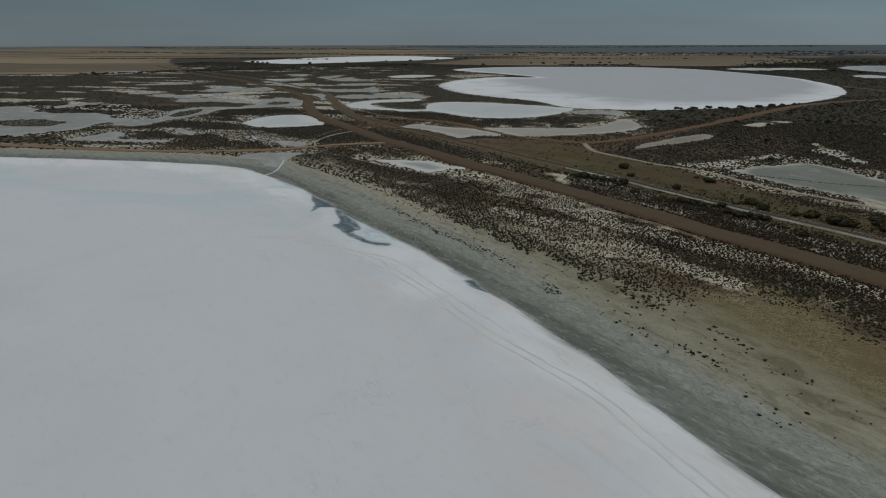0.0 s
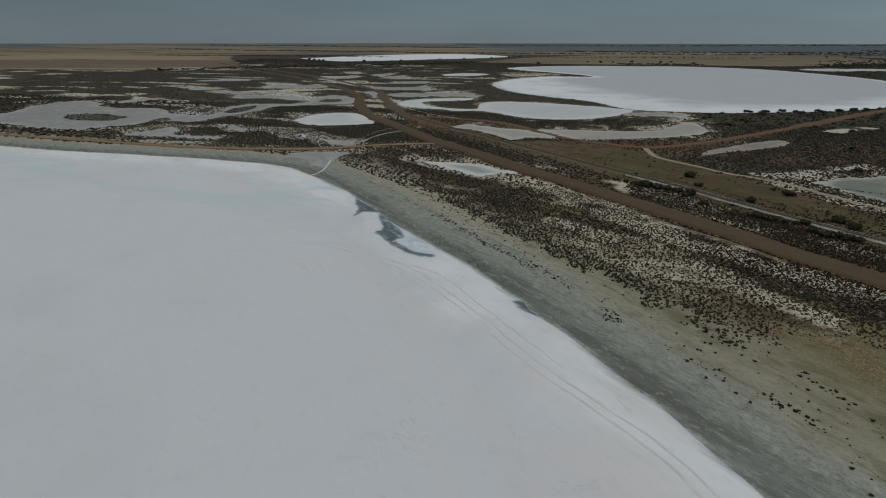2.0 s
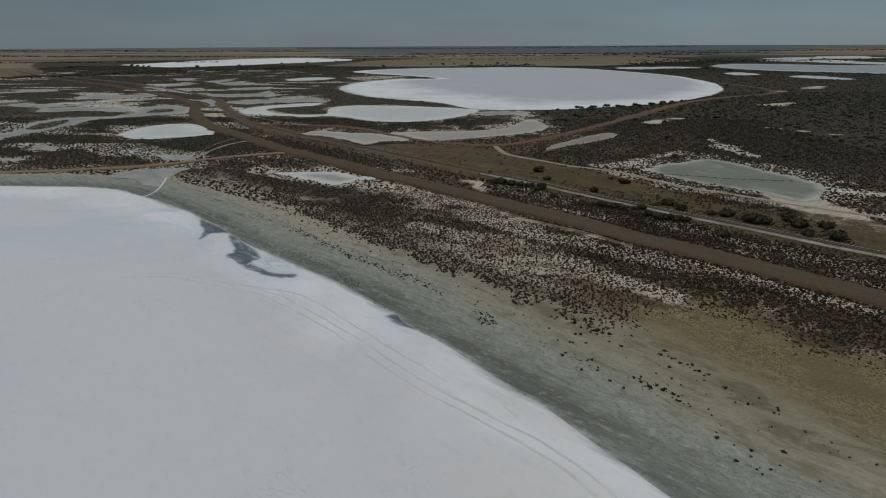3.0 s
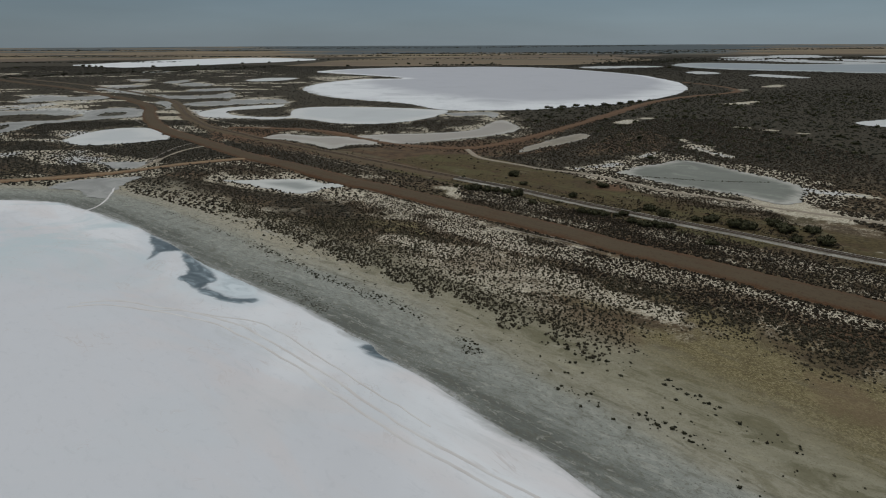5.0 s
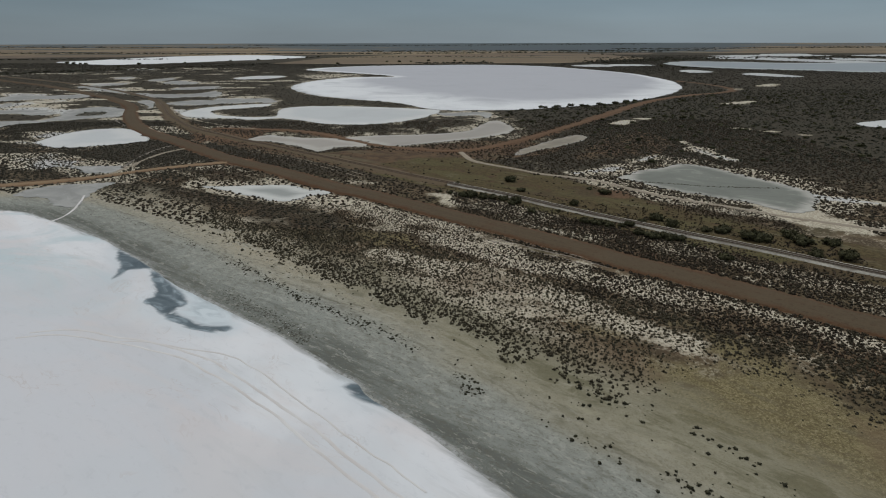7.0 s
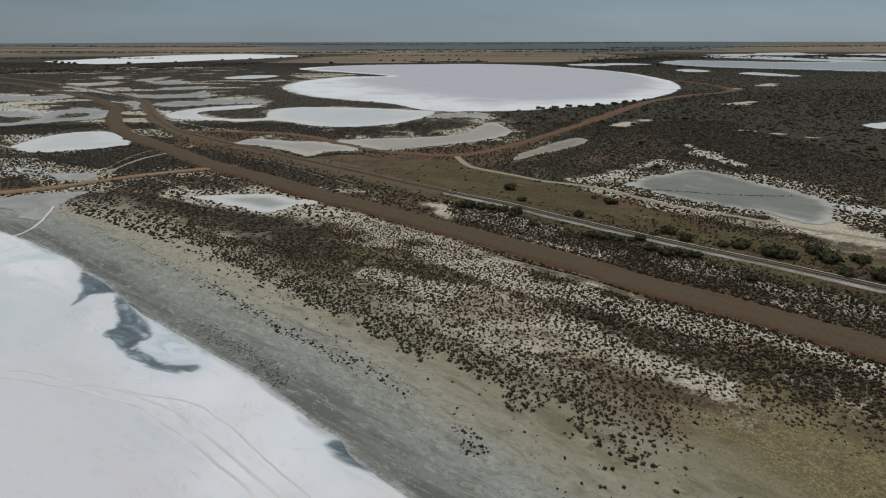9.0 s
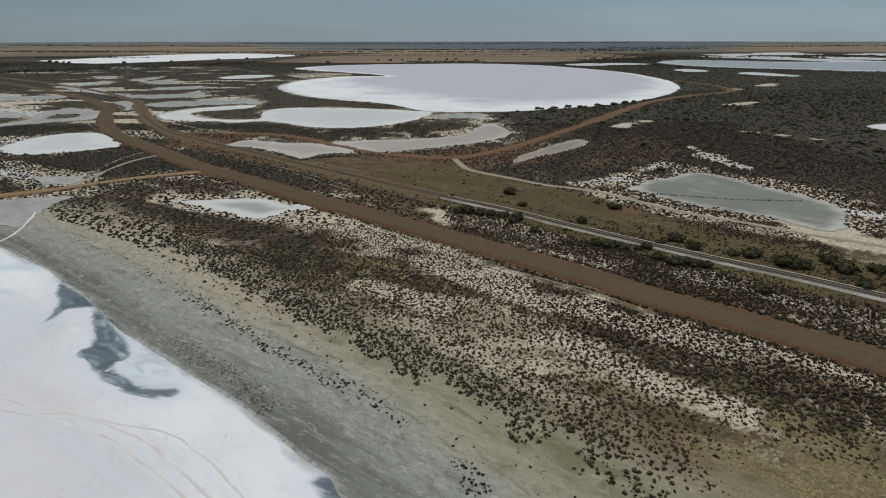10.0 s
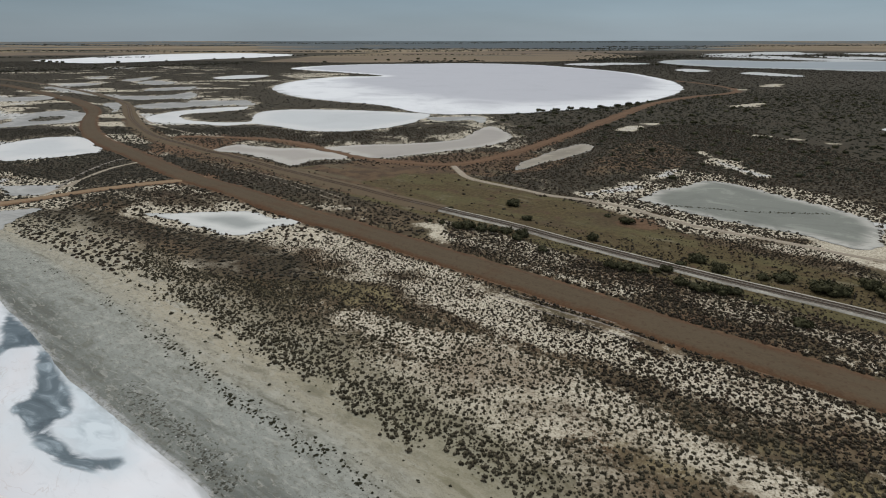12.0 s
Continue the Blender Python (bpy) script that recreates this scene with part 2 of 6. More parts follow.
    mottled = g.mix(g.math("MULTIPLY", greener, g.step(g.noise(0.3, 5, rough=0.75), 0.52, 0.64, 0.0, 0.6)), mottled, (0.125, 0.106, 0.068))
    mottled = g.mix(g.math("MULTIPLY", greener, g.step(g.noise(2.6, 5, (0.6, 1, 1), SHORE_TURN, 0.7, 1.0), 0.56, 0.68, 0.0, 0.55)), mottled, (0.34, 0.305, 0.235))
    tongues = g.noise(3.4, 6, (0.32, 1, 1), SHORE_TURN, 0.7, 0.7)
    mottled = g.mix(g.math("MULTIPLY", greener, g.step(tongues, 0.50, 0.60, 0.0, 0.7)), mottled, g.mix(fine, (0.078, 0.070, 0.038), (0.135, 0.121, 0.068)))
    mottled = g.mix(g.math("MULTIPLY", greener, g.step(tongues, 0.44, 0.34, 0.0, 0.6)), mottled, (0.32, 0.295, 0.205))
    # a thin dark line of dried algae runs along the middle of the beach
    wrack = g.math("ABSOLUTE", g.math("SUBTRACT", g.math("ADD", shore, g.math("MULTIPLY", g.math("SUBTRACT", big, 0.5), 5.0)), 12.2))
    wrack = g.math("ADD", wrack, g.math("MULTIPLY", g.math("SUBTRACT", speck, 0.5), 0.9))
    mottled = g.mix(g.math("MULTIPLY", g.step(wrack, 0.02, 0.30, 0.45, 0.0), g.step(g.noise(5, 3), 0.42, 0.58)), mottled, (0.075, 0.068, 0.042))
    on_beach = g.step(g.math("ADD", wob, g.math("MULTIPLY", fine, 4.0)), 21.0, 33.0, 1.0, 0.0)
    col = g.mix(on_beach, col, mottled)
    # the pale delta where the culvert runs out
    delta = g.step(g.math("ADD", salt, g.math("MULTIPLY", g.math("SUBTRACT", streak, 0.5), 0.5)), 0.66, 0.86)
    col = g.mix(g.math("MULTIPLY", delta, on_beach), col, g.mix(fine, (0.26, 0.25, 0.215), (0.40, 0.385, 0.345)))
    # bare brown dirt along the railway and behind the grey pan
    bare = g.mix(g.step(mid, 0.4, 0.62), g.mix(fine, (0.052, 0.034, 0.022), (0.092, 0.062, 0.039)), g.mix(fine, (0.082, 0.052, 0.030), (0.138, 0.092, 0.054)))
    bare = g.mix(g.step(streak, 0.54, 0.68, 0.0, 0.6), bare, g.mix(fine, (0.09, 0.078, 0.045), (0.17, 0.145, 0.095)))
    col = g.mix(g.step(g.math("ADD", g.attr("dust"), g.math("MULTIPLY", g.math("SUBTRACT", mid, 0.5), 0.8)), 0.3, 0.7), col, bare)
    # red road dirt
    dirt = g.ramp(fine, (0.3, (0.078, 0.045, 0.026)), (0.7, (0.152, 0.094, 0.056)))
    col = g.mix(g.step(g.math("ADD", red, g.math("MULTIPLY", g.math("SUBTRACT", mid, 0.5), 0.7)), 0.4, 0.7), col, dirt)
    # distant paddocks: wheat stubble, fallow and belts of trees, the farthest tinted with painted haze
    cells = g.n.new("ShaderNodeTexVoronoi")
    mp = g.n.new("ShaderNodeMapping")
    mp.inputs["Scale"].default_value = (1 / 620, 1 / 420, 1)
    g.l.new(g.co, mp.inputs[0])
    g.l.new(mp.outputs[0], cells.inputs["Vector"])
    cells.inputs["Scale"].default_value = 1.0
    sep = g.n.new("ShaderNodeSeparateColor")
    g.l.new(cells.outputs["Color"], sep.inputs[0])
    stubble = g.ramp(sep.outputs[0], (0.0, (0.118, 0.088, 0.066)), (0.35, (0.185, 0.143, 0.092)), (0.7, (0.235, 0.183, 0.118)), (1.0, (0.130, 0.096, 0.071)))
    stubble = g.mix(g.step(g.noise(60, 3, (0.25, 1, 1)), 0.5, 0.7, 0, 0.35), stubble, (0.22, 0.17, 0.09))
    more = g.math("MULTIPLY", g.math("SUBTRACT", woods_haze, 1.0), 0.13)
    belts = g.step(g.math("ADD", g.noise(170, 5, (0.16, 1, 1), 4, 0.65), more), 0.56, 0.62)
    # the farthest belts fade to pale blue-grey: distance haze put into the colour
    stubble = g.mix(g.math("MULTIPLY", belts, g.math("MINIMUM", woods_haze, 1.0)), stubble, g.mix(g.step(woods_haze, 1.0, 1.8), (0.045, 0.050, 0.043), (0.085, 0.098, 0.102)))
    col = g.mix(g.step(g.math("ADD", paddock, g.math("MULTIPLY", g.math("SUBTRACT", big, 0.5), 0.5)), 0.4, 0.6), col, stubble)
    g.bump(g.math("ADD", g.math("MULTIPLY", fine, 0.7), g.math("MULTIPLY", grit, 0.3)), 0.5, 0.12)
    return g.done(col)


def salt_material(name, core, rim, reach, grey_noise=0.25, warm=0.0, wet=False):
    """Salt crust: rim colour at the edge, core colour further in than reach metres."""
    s = Mat(name, 0.7, 0.25)
    edge = s.attr("edge")
    big, mid, fine = s.noise(38, 4, warp=0.8), s.noise(6, 4), s.noise(0.7, 4)
    inward = s.math("ADD", edge, s.math("MULTIPLY", s.math("SUBTRACT", big, 0.5), min(reach * 1.3, 22.0)))
    col = s.mix(s.step(inward, min(reach * 0.25, 8.0), reach), rim, core)
    dull = tuple(c * (1 - grey_noise) for c in core)
    col = s.mix(s.step(big, 0.45, 0.8, 0.0, 0.7), col, dull)
    if warm:
        blush = s.step(s.noise(11, 5, (0.3, 1, 1), SHORE_TURN, warp=1.4), 0.44, 0.62, 0.0, warm)
        blush = s.math("MULTIPLY", blush, s.step(edge, 14, 34, 1.0, 0.08))
        col = s.mix(blush, col, (0.60, 0.525, 0.495))
        scuff = s.step(s.noise(2.2, 5, (0.12, 1, 1), SHORE_TURN, 0.65, 0.4), 0.54, 0.70, 0.0, 0.35)
        col = s.mix(s.math("MULTIPLY", scuff, s.step(edge, 10, 26, 1.0, 0.15)), col, (0.46, 0.45, 0.44))
        mint = s.step(s.noise(17, 5, (0.35, 1, 1), 8, warp=1.0), 0.47, 0.62, 0.0, 0.75)
        far = s.math("MULTIPLY", s.attr("mint"), s.step(edge, 20, 90, 1.0, 0.45))
        col = s.mix(s.math("MULTIPLY", mint, far), col, (0.47, 0.53, 0.54))
    col = s.mix(s.step(mid, 0.5, 0.85, 0.0, 0.22), col, tuple(c * 0.86 for c in core))
    col = s.mix(s.step(fine, 0.62, 0.85, 0.0, 0.3), col, (0.72, 0.71, 0.70))
    col = s.mix(s.step(s.noise(1.1, 6, (0.5, 1, 1), SHORE_TURN, 0.75, 0.6), 0.53, 0.68, 0.0, 0.3), col, tuple(c * 0.80 for c in core))
    if grey_noise > 0.2:
        blot = s.noise(7, 5, (0.6, 1, 1), 25, 0.68, 1.0)
        col = s.mix(s.step(blot, 0.50, 0.58, 0.0, 0.45), col, tuple(c * 0.76 for c in core))
        col = s.mix(s.step(blot, 0.44, 0.36, 0.0, 0.55), col, tuple(min(1.0, c * 1.5) for c in core))
    # damp grey mud shows through in the last stride before the bank
    wash = s.noise(2.4, 5, (0.2, 1, 1), SHORE_TURN, 0.65, 0.5)
    damp = s.step(s.math("ADD", edge, s.math("MULTIPLY", s.math("SUBTRACT", wash, 0.5), 4.0)), -0.4, 1.1 if wet else 0.8, 0.8, 0.0)
    col = s.mix(damp, col, (0.25, 0.25, 0.235))
    if wet:
        crease = s.math("ABSOLUTE", s.math("SUBTRACT", s.noise(7, 4, (0.5, 1, 1), SHORE_TURN, 0.6, 1.2), 0.5))
        crease = s.math("MULTIPLY", s.step(crease, 0.0, 0.012, 0.5, 0.0), s.step(s.noise(14, 3), 0.52, 0.62))
        col = s.mix(s.math("MULTIPLY", crease, s.step(edge, 25, 55, 1.0, 0.25)), col, (0.47, 0.41, 0.38))
    rough = 0.75
    if wet:
        w = s.attr("wet")
        swirl = s.noise(3.0, 5, (0.45, 1, 1), 25, warp=1.6)
        brine = s.ramp(swirl, (0.34, (0.058, 0.077, 0.089)), (0.52, (0.100, 0.126, 0.140)), (0.64, (0.22, 0.26, 0.28)), (0.74, (0.44, 0.48, 0.50)))
        veil_ = s.step(s.math("ADD", s.attr("film"), s.math("MULTIPLY", s.math("SUBTRACT", swirl, 0.5), 9.0)), -2.0, 2.6, 0.0, 0.8)
        col = s.mix(veil_, col, s.ramp(swirl, (0.38, (0.27, 0.325, 0.350)), (0.58, (0.53, 0.575, 0.59))))
        pool = s.step(s.math("ADD", w, s.math("MULTIPLY", s.math("SUBTRACT", swirl, 0.5), 2.6)), -0.45, 0.5)
        haze = s.step(s.math("ADD", w, s.math("MULTIPLY", s.math("SUBTRACT", mid, 0.5), 3.0)), -4.0, 0.0, 0.0, 0.4)
        col = s.mix(haze, col, (0.50, 0.54, 0.56))
        col = s.mix(pool, col, brine)
        rough = s.math("SUBTRACT", 0.75, s.math("MULTIPLY", pool, 0.3))
    s.bump(s.math("ADD", fine, s.math("MULTIPLY", mid, 0.6)), 0.12, 0.05)
    return s.done(col, rough)


def dirt_material(name, centre, shoulder, width, lane_tone=1.25):
    """A graded dirt road or rail bed: compacted crown, redder loose shoulders, wheel lines along it or lines at the
    rails.
    """
    d = Mat(name, 0.95, 0.1)
    off = d.math("ABSOLUTE", d.attr("off"))
    mid, fine, big = d.noise(3.0, 4), d.noise(0.4, 4), d.noise(30, 3)
    o = d.math("ADD", off, d.math("MULTIPLY", d.math("SUBTRACT", mid, 0.5), width * 0.35))
    col = d.mix(d.step(o, width * 0.28, width * 0.5), centre, shoulder)
    pale = tuple(c * 1.35 for c in centre)
    col = d.mix(d.step(fine, 0.42, 0.66, 0.0, 0.40), col, pale)
    col = d.mix(d.step(d.noise(11, 5, warp=0.8), 0.48, 0.68, 0.0, 0.30), col, shoulder)
    col = d.mix(d.step(big, 0.48, 0.66, 0.0, 0.35), col, pale)
    lane = d.math("ABSOLUTE", d.math("SUBTRACT", d.math("ADD", off, d.math("MULTIPLY", d.math("SUBTRACT", d.noise(9, 2), 0.5), width * 0.12)), width * 0.17))
    col = d.mix(d.step(lane, width * 0.02, width * 0.085, 0.55, 0.0), col, tuple(c * lane_tone for c in centre))
    col = d.mix(d.step(d.noise(0.9, 5, rough=0.7), 0.52, 0.68, 0.0, 0.45), col, tuple(c * 0.6 for c in shoulder))
    d.bump(d.math("ADD", fine, mid), 0.35, 0.06)
    return d.done(col)


def leaf_material(name, *tones):
    f = Mat(name, 0.85, 0.15)
    isl = f.n.new("ShaderNodeNewGeometry").outputs["Random Per Island"]
    col = f.ramp(isl, *[(k / max(1, len(tones) - 1), c) for k, c in enumerate(tones)])
    col = f.mix(f.step(f.noise(0.25, 3), 0.35, 0.7, 0.0, 0.6), col, tuple(0.55 * c for c in tones[0]))
    return f.done(col)


def plain_material(name, a, b, size=0.5, rough=0.9, metal=0.0):
    p = Mat(name, rough, 0.3)
    p.b.inputs["Metallic"].default_value = metal
    n = p.noise(size, 4)
    p.bump(n, 0.3, 0.03)
    return p.done(p.mix(p.step(n, 0.35, 0.7), a, b))


MAT_GROUND = ground_material()
MAT_LAKE = salt_material("lake_salt", (0.558, 0.550, 0.560), (0.665, 0.655, 0.655), 17.0, 0.10, warm=0.42, wet=True)
MAT_ROUND = salt_material("round_lake_salt", (0.40, 0.395, 0.412), (0.64, 0.635, 0.63), 62.0, 0.10)
MAT_POND = salt_material("pond_salt", (0.46, 0.463, 0.454), (0.53, 0.52, 0.50), 13.0, 0.12)
MAT_SMALL = salt_material("small_pond_salt", (0.27, 0.275, 0.255), (0.50, 0.49, 0.455), 6.0, 0.12)
MAT_MUD = salt_material("grey_pan_mud", (0.172, 0.174, 0.146), (0.38, 0.36, 0.315), 4.5, 0.25)
MAT_BEIGE = salt_material("beige_pan_salt", (0.31, 0.28, 0.245), (0.38, 0.35, 0.305), 6.0, 0.19)
MAT_SAND = salt_material("bare_sandy_salt", (0.215, 0.185, 0.140), (0.27, 0.235, 0.185), 4.0, 0.25)
MAT_FLAT = salt_material("salt_flat_crust", (0.245, 0.239, 0.222), (0.305, 0.296, 0.273), 9.0, 0.22)
MAT_FAR = salt_material("far_lake_salt", (0.62, 0.615, 0.61), (0.66, 0.655, 0.64), 60.0, 0.1)
MAT_STRIP = salt_material("far_pan_salt", (0.40, 0.40, 0.39), (0.46, 0.455, 0.44), 30.0, 0.15)
MAT_GREY = salt_material("grey_lake_brine", (0.25, 0.272, 0.282), (0.36, 0.37, 0.36), 60.0, 0.12)
MAT_ROAD = dirt_material("graded_gravel", (0.080, 0.059, 0.037), (0.084, 0.043, 0.022), 7.4, 1.16)
MAT_SIDE = dirt_material("orange_gravel", (0.195, 0.133, 0.080), (0.145, 0.085, 0.048), 4.2)
MAT_TRACK = dirt_material("red_track_dirt", (0.122, 0.074, 0.044), (0.090, 0.051, 0.030), 4.0)
MAT_PALE = dirt_material("pale_track_dirt", (0.25, 0.21, 0.16), (0.16, 0.125, 0.085), 3.0)
MAT_BARE = dirt_material("bare_salty_dirt", (0.185, 0.158, 0.132), (0.27, 0.24, 0.208), 2.0, 0.6)
# dark lines at the rails: rust stain, with rail shadow put into the colour
MAT_BALLAST = dirt_material("rail_ballast", (0.125, 0.105, 0.082), (0.44, 0.41, 0.35), 3.3, 0.35)
MAT_BALLAST_OLD = dirt_material("weathered_ballast", (0.084, 0.060, 0.038), (0.112, 0.084, 0.052), 3.4, 1.35)
MAT_RAIL = plain_material("rusty_rail_steel", (0.055, 0.038, 0.028), (0.10, 0.07, 0.05), 0.2, 0.55, 0.6)
MAT_SLEEPER = plain_material("weathered_sleeper", (0.105, 0.090, 0.072), (0.15, 0.13, 0.104), 0.3)
MAT_BARK = plain_material("tree_bark", (0.10, 0.085, 0.07), (0.19, 0.165, 0.14), 0.3)
MAT_SCRUB = leaf_material("saltbush_leaves", (0.027, 0.021, 0.014), (0.042, 0.032, 0.021), (0.054, 0.044, 0.027), (0.064, 0.053, 0.034), (0.090, 0.058, 0.038))
MAT_THICKET = leaf_material("thicket_leaves", (0.024, 0.021, 0.014), (0.036, 0.031, 0.019), (0.050, 0.042, 0.027), (0.076, 0.054, 0.037))
MAT_SAMPHIRE = leaf_material("samphire_leaves", (0.042, 0.034, 0.021), (0.064, 0.053, 0.032), (0.084, 0.071, 0.043), (0.110, 0.090, 0.060))
MAT_SHRUB = leaf_material("shore_shrub_leaves", (0.026, 0.024, 0.014), (0.042, 0.040, 0.021), (0.056, 0.050, 0.028))
MAT_BUSH = leaf_material("bush_leaves", (0.036, 0.034, 0.015), (0.052, 0.050, 0.023), (0.080, 0.074, 0.038))
MAT_FLATSCRUB = leaf_material("flats_scrub_leaves", (0.036, 0.032, 0.022), (0.046, 0.041, 0.028), (0.056, 0.049, 0.034), (0.068, 0.056, 0.040))
MAT_WOOD = leaf_material("woodland_leaves", (0.032, 0.031, 0.020), (0.046, 0.044, 0.028), (0.064, 0.057, 0.038))


# ---------------------------------------------------------------- plan helpers
def hashed(ix, iy, seed):
    h = (ix.astype(np.int64) * 374761393 + iy.astype(np.int64) * 668265263 + seed * 1442695041) & 0x7FFFFFFF
    h = ((h ^ (h >> 13)) * 1274126177) & 0x7FFFFFFF
    return ((h ^ (h >> 16)) & 0xFFFF) / 65535.0


def rough_noise(x, y, size, seed=0, octaves=3):
    """Smooth value noise of the plan, 0 to 1."""
    x, y = np.asarray(x, float) / size, np.asarray(y, float) / size
    total, amp, norm = 0.0, 1.0, 0.0
    for k in range(octaves):
        ix, iy = np.floor(x), np.floor(y)
        fx, fy = x - ix, y - iy
        fx, fy = fx * fx * (3 - 2 * fx), fy * fy * (3 - 2 * fy)
        a, b = hashed(ix, iy, seed + k), hashed(ix + 1, iy, seed + k)
        c, d = hashed(ix, iy + 1, seed + k), hashed(ix + 1, iy + 1, seed + k)
        total = total + amp * ((a * (1 - fx) + b * fx) * (1 - fy) + (c * (1 - fx) + d * fx) * fy)
        norm += amp
        amp, x, y = amp * 0.5, x * 2.03 + 17.3, y * 2.03 + 5.1
    return total / norm


def smooth(v, lo, hi):
    u = np.clip((v - lo) / (hi - lo), 0, 1)
    return u * u * (3 - 2 * u)


def spline(points, closed=False, n=10):
    """Catmull-Rom through the points of a plan line."""
    p = np.array(points, float)
    m = len(p)
    out = []
    for i in range(m if closed else m - 1):
        if closed:
            a, b, c, d = p[i - 1], p[i], p[(i + 1) % m], p[(i + 2) % m]
        else:
            a, b, c, d = p[max(i - 1, 0)], p[i], p[i + 1], p[min(i + 2, m - 1)]
        for u in np.arange(n) / n:
            out.append(0.5 * (2 * b + (c - a) * u + (2 * a - 5 * b + 4 * c - d) * u * u + (3 * b - a - 3 * c + d) * u ** 3))
    if not closed:
        out.append(p[-1])
    return np.array(out)


def resample(line, step, closed=False, vary=0.0):
    """Points along a line, step metres apart, wider with the distance from the viewing side by vary per metre."""
    q = np.vstack([line, line[:1]]) if closed else line
    out = [q[0]]
    left = step
    for a, b in zip(q[:-1], q[1:]):
        seg = float(np.hypot(*(b - a)))
        pos = 0.0
        while seg - pos >= left:
            pos += left
            out.append(a + (b - a) * (pos / seg))
            left = max(step, vary * math.hypot(out[-1][0], out[-1][1] - 50))
        left -= seg - pos
    if not closed:
        out.append(q[-1])
    return np.array(out)


def line_distance(x, y, line, closed=False):
    """Distance of many places from a plan line; signed, negative inside, for a closed one. Also the sideways offset's sign."""
    x, y = np.asarray(x, float), np.asarray(y, float)
    best = np.full(x.shape, 1e18)
    inside = np.zeros(x.shape, bool)
    q = np.vstack([line, line[:1]]) if closed else line
    for (ax, ay), (bx, by) in zip(q[:-1], q[1:]):
        dx, dy = bx - ax, by - ay
        ll = dx * dx + dy * dy
        if ll == 0:
            continue
        u = np.clip(((x - ax) * dx + (y - ay) * dy) / ll, 0, 1)
        best = np.minimum(best, (x - ax - u * dx) ** 2 + (y - ay - u * dy) ** 2)
        if closed and ay != by:
            hit = ((ay > y) != (by > y)) & (x < ax + (y - ay) / (by - ay) * dx)
            inside ^= hit
    best = np.sqrt(best)
    return np.where(inside, -best, best) if closed else best


def near_distance(x, y, line, closed, reach):
    """line_distance, worked out only within reach of the line's box; reach elsewhere."""
    out = np.full(x.shape, float(reach))
    lo, hi = line.min(0) - reach, line.max(0) + reach
    k = (x > lo[0]) & (x < hi[0]) & (y > lo[1]) & (y < hi[1])
    if k.any():
        out[k] = np.minimum(reach, line_distance(x[k], y[k], line, closed))
    return out


def mesh_object(name, verts, faces, material, parent=None, smooth_shade=True):
    me = bpy.data.meshes.new(name)
    me.from_pydata([tuple(v) for v in verts], [], [tuple(f) for f in faces])
    me.materials.append(material)
    if smooth_shade:
        me.polygons.foreach_set("use_smooth", [True] * len(me.polygons))
    me.update()
    ob = new(name, me)
    if parent is not None:
        ob.parent = parent
    return ob


def fast_mesh(name, verts, tris, material, parent=None):
    """A big triangle mesh from arrays."""
    me = bpy.data.meshes.new(name)
    me.vertices.add(len(verts))
    me.vertices.foreach_set("co", np.asarray(verts, np.float32).ravel())
    me.loops.add(tris.size)
    me.loops.foreach_set("vertex_index", np.asarray(tris, np.int32).ravel())
    me.polygons.add(len(tris))
    me.polygons.foreach_set("loop_start", np.arange(0, tris.size, tris.shape[1], dtype=np.int32))
    me.materials.append(material)
    me.update(calc_edges=True)
    ob = new(name, me)
    if parent is not None:
        ob.parent = parent
    return ob


def set_attr(ob, name, values, kind="FLOAT"):
    a = ob.data.attributes.new(name, kind, "POINT")
    a.data.foreach_set("value" if kind == "FLOAT" else "color", np.asarray(values, np.float32).ravel())


def part(name, bm, material, parent, label=""):
    me = bpy.data.meshes.new(name)
    bm.to_mesh(me)
    bm.free()
    me.materials.append(material)
    ob = new(name, me)
    ob.parent = parent
    if label:
        tagged(ob, label)
    return ob


# ---------------------------------------------------------------- the plan, in metres
SHORE = [(-213, 163), (-189, 165), (-165.6, 167.2), (-142.3, 168.3), (-123.8, 168.0), (-110, 165.5), (-103.5, 161.5), (-92.5, 154.2),
         (-80.0, 145.5), (-71.0, 138.2), (-61.5, 129.6), (-51.5, 120.0), (-42.2, 112.2), (-33.0, 105.2), (-25.0, 98.3), (-19.0, 92.3),
         (-16, 89.5), (-14.6, 87.0), (-11.6, 84.1), (-7.2, 80.4), (-3.2, 75.9), (1.3, 70.7), (5.3, 66.6), (13.6, 55.0), (18.4, 49.7), (24, 43.5)]
LAKE_BACK = [(45, 22), (80, -25), (110, -110), (60, -260), (-150, -380), (-420, -330), (-640, -150), (-660, 40), (-520, 140), (-340, 160)]
WET = [(-58.7, 125.3), (-57.5, 125.8), (-54.9, 122.6), (-50.9, 118.3), (-47.1, 113.6), (-46.9, 111.4), (-47.6, 109.8), (-48.2, 108.8), (-50.4, 110.2), (-53.1, 112.4), (-54.2, 114.3), (-53.4, 115.7), (-56.0, 120.8)]
WET_TAIL = [(-50.5, 111.2), (-48.4, 109.4), (-45.9, 107.2), (-43.0, 105.2), (-40.0, 103.9), (-37.3, 103.8)]
WET_ARM = [(-71.5, 138.5), (-66.3, 133.8), (-61.4, 131.3), (-58.2, 127.8), (-61.1, 127.4), (-63.8, 126.6), (-63.8, 123.5), (-64.5, 123.0), (-65.3, 126.5), (-66.5, 129.9), (-69.0, 133.0)]
WET_NOTCH = [(-17.4, 88.9), (-15.4, 89.5), (-12.9, 87.2), (-11.5, 85.3), (-13.4, 85.1), (-15.7, 86.7)]
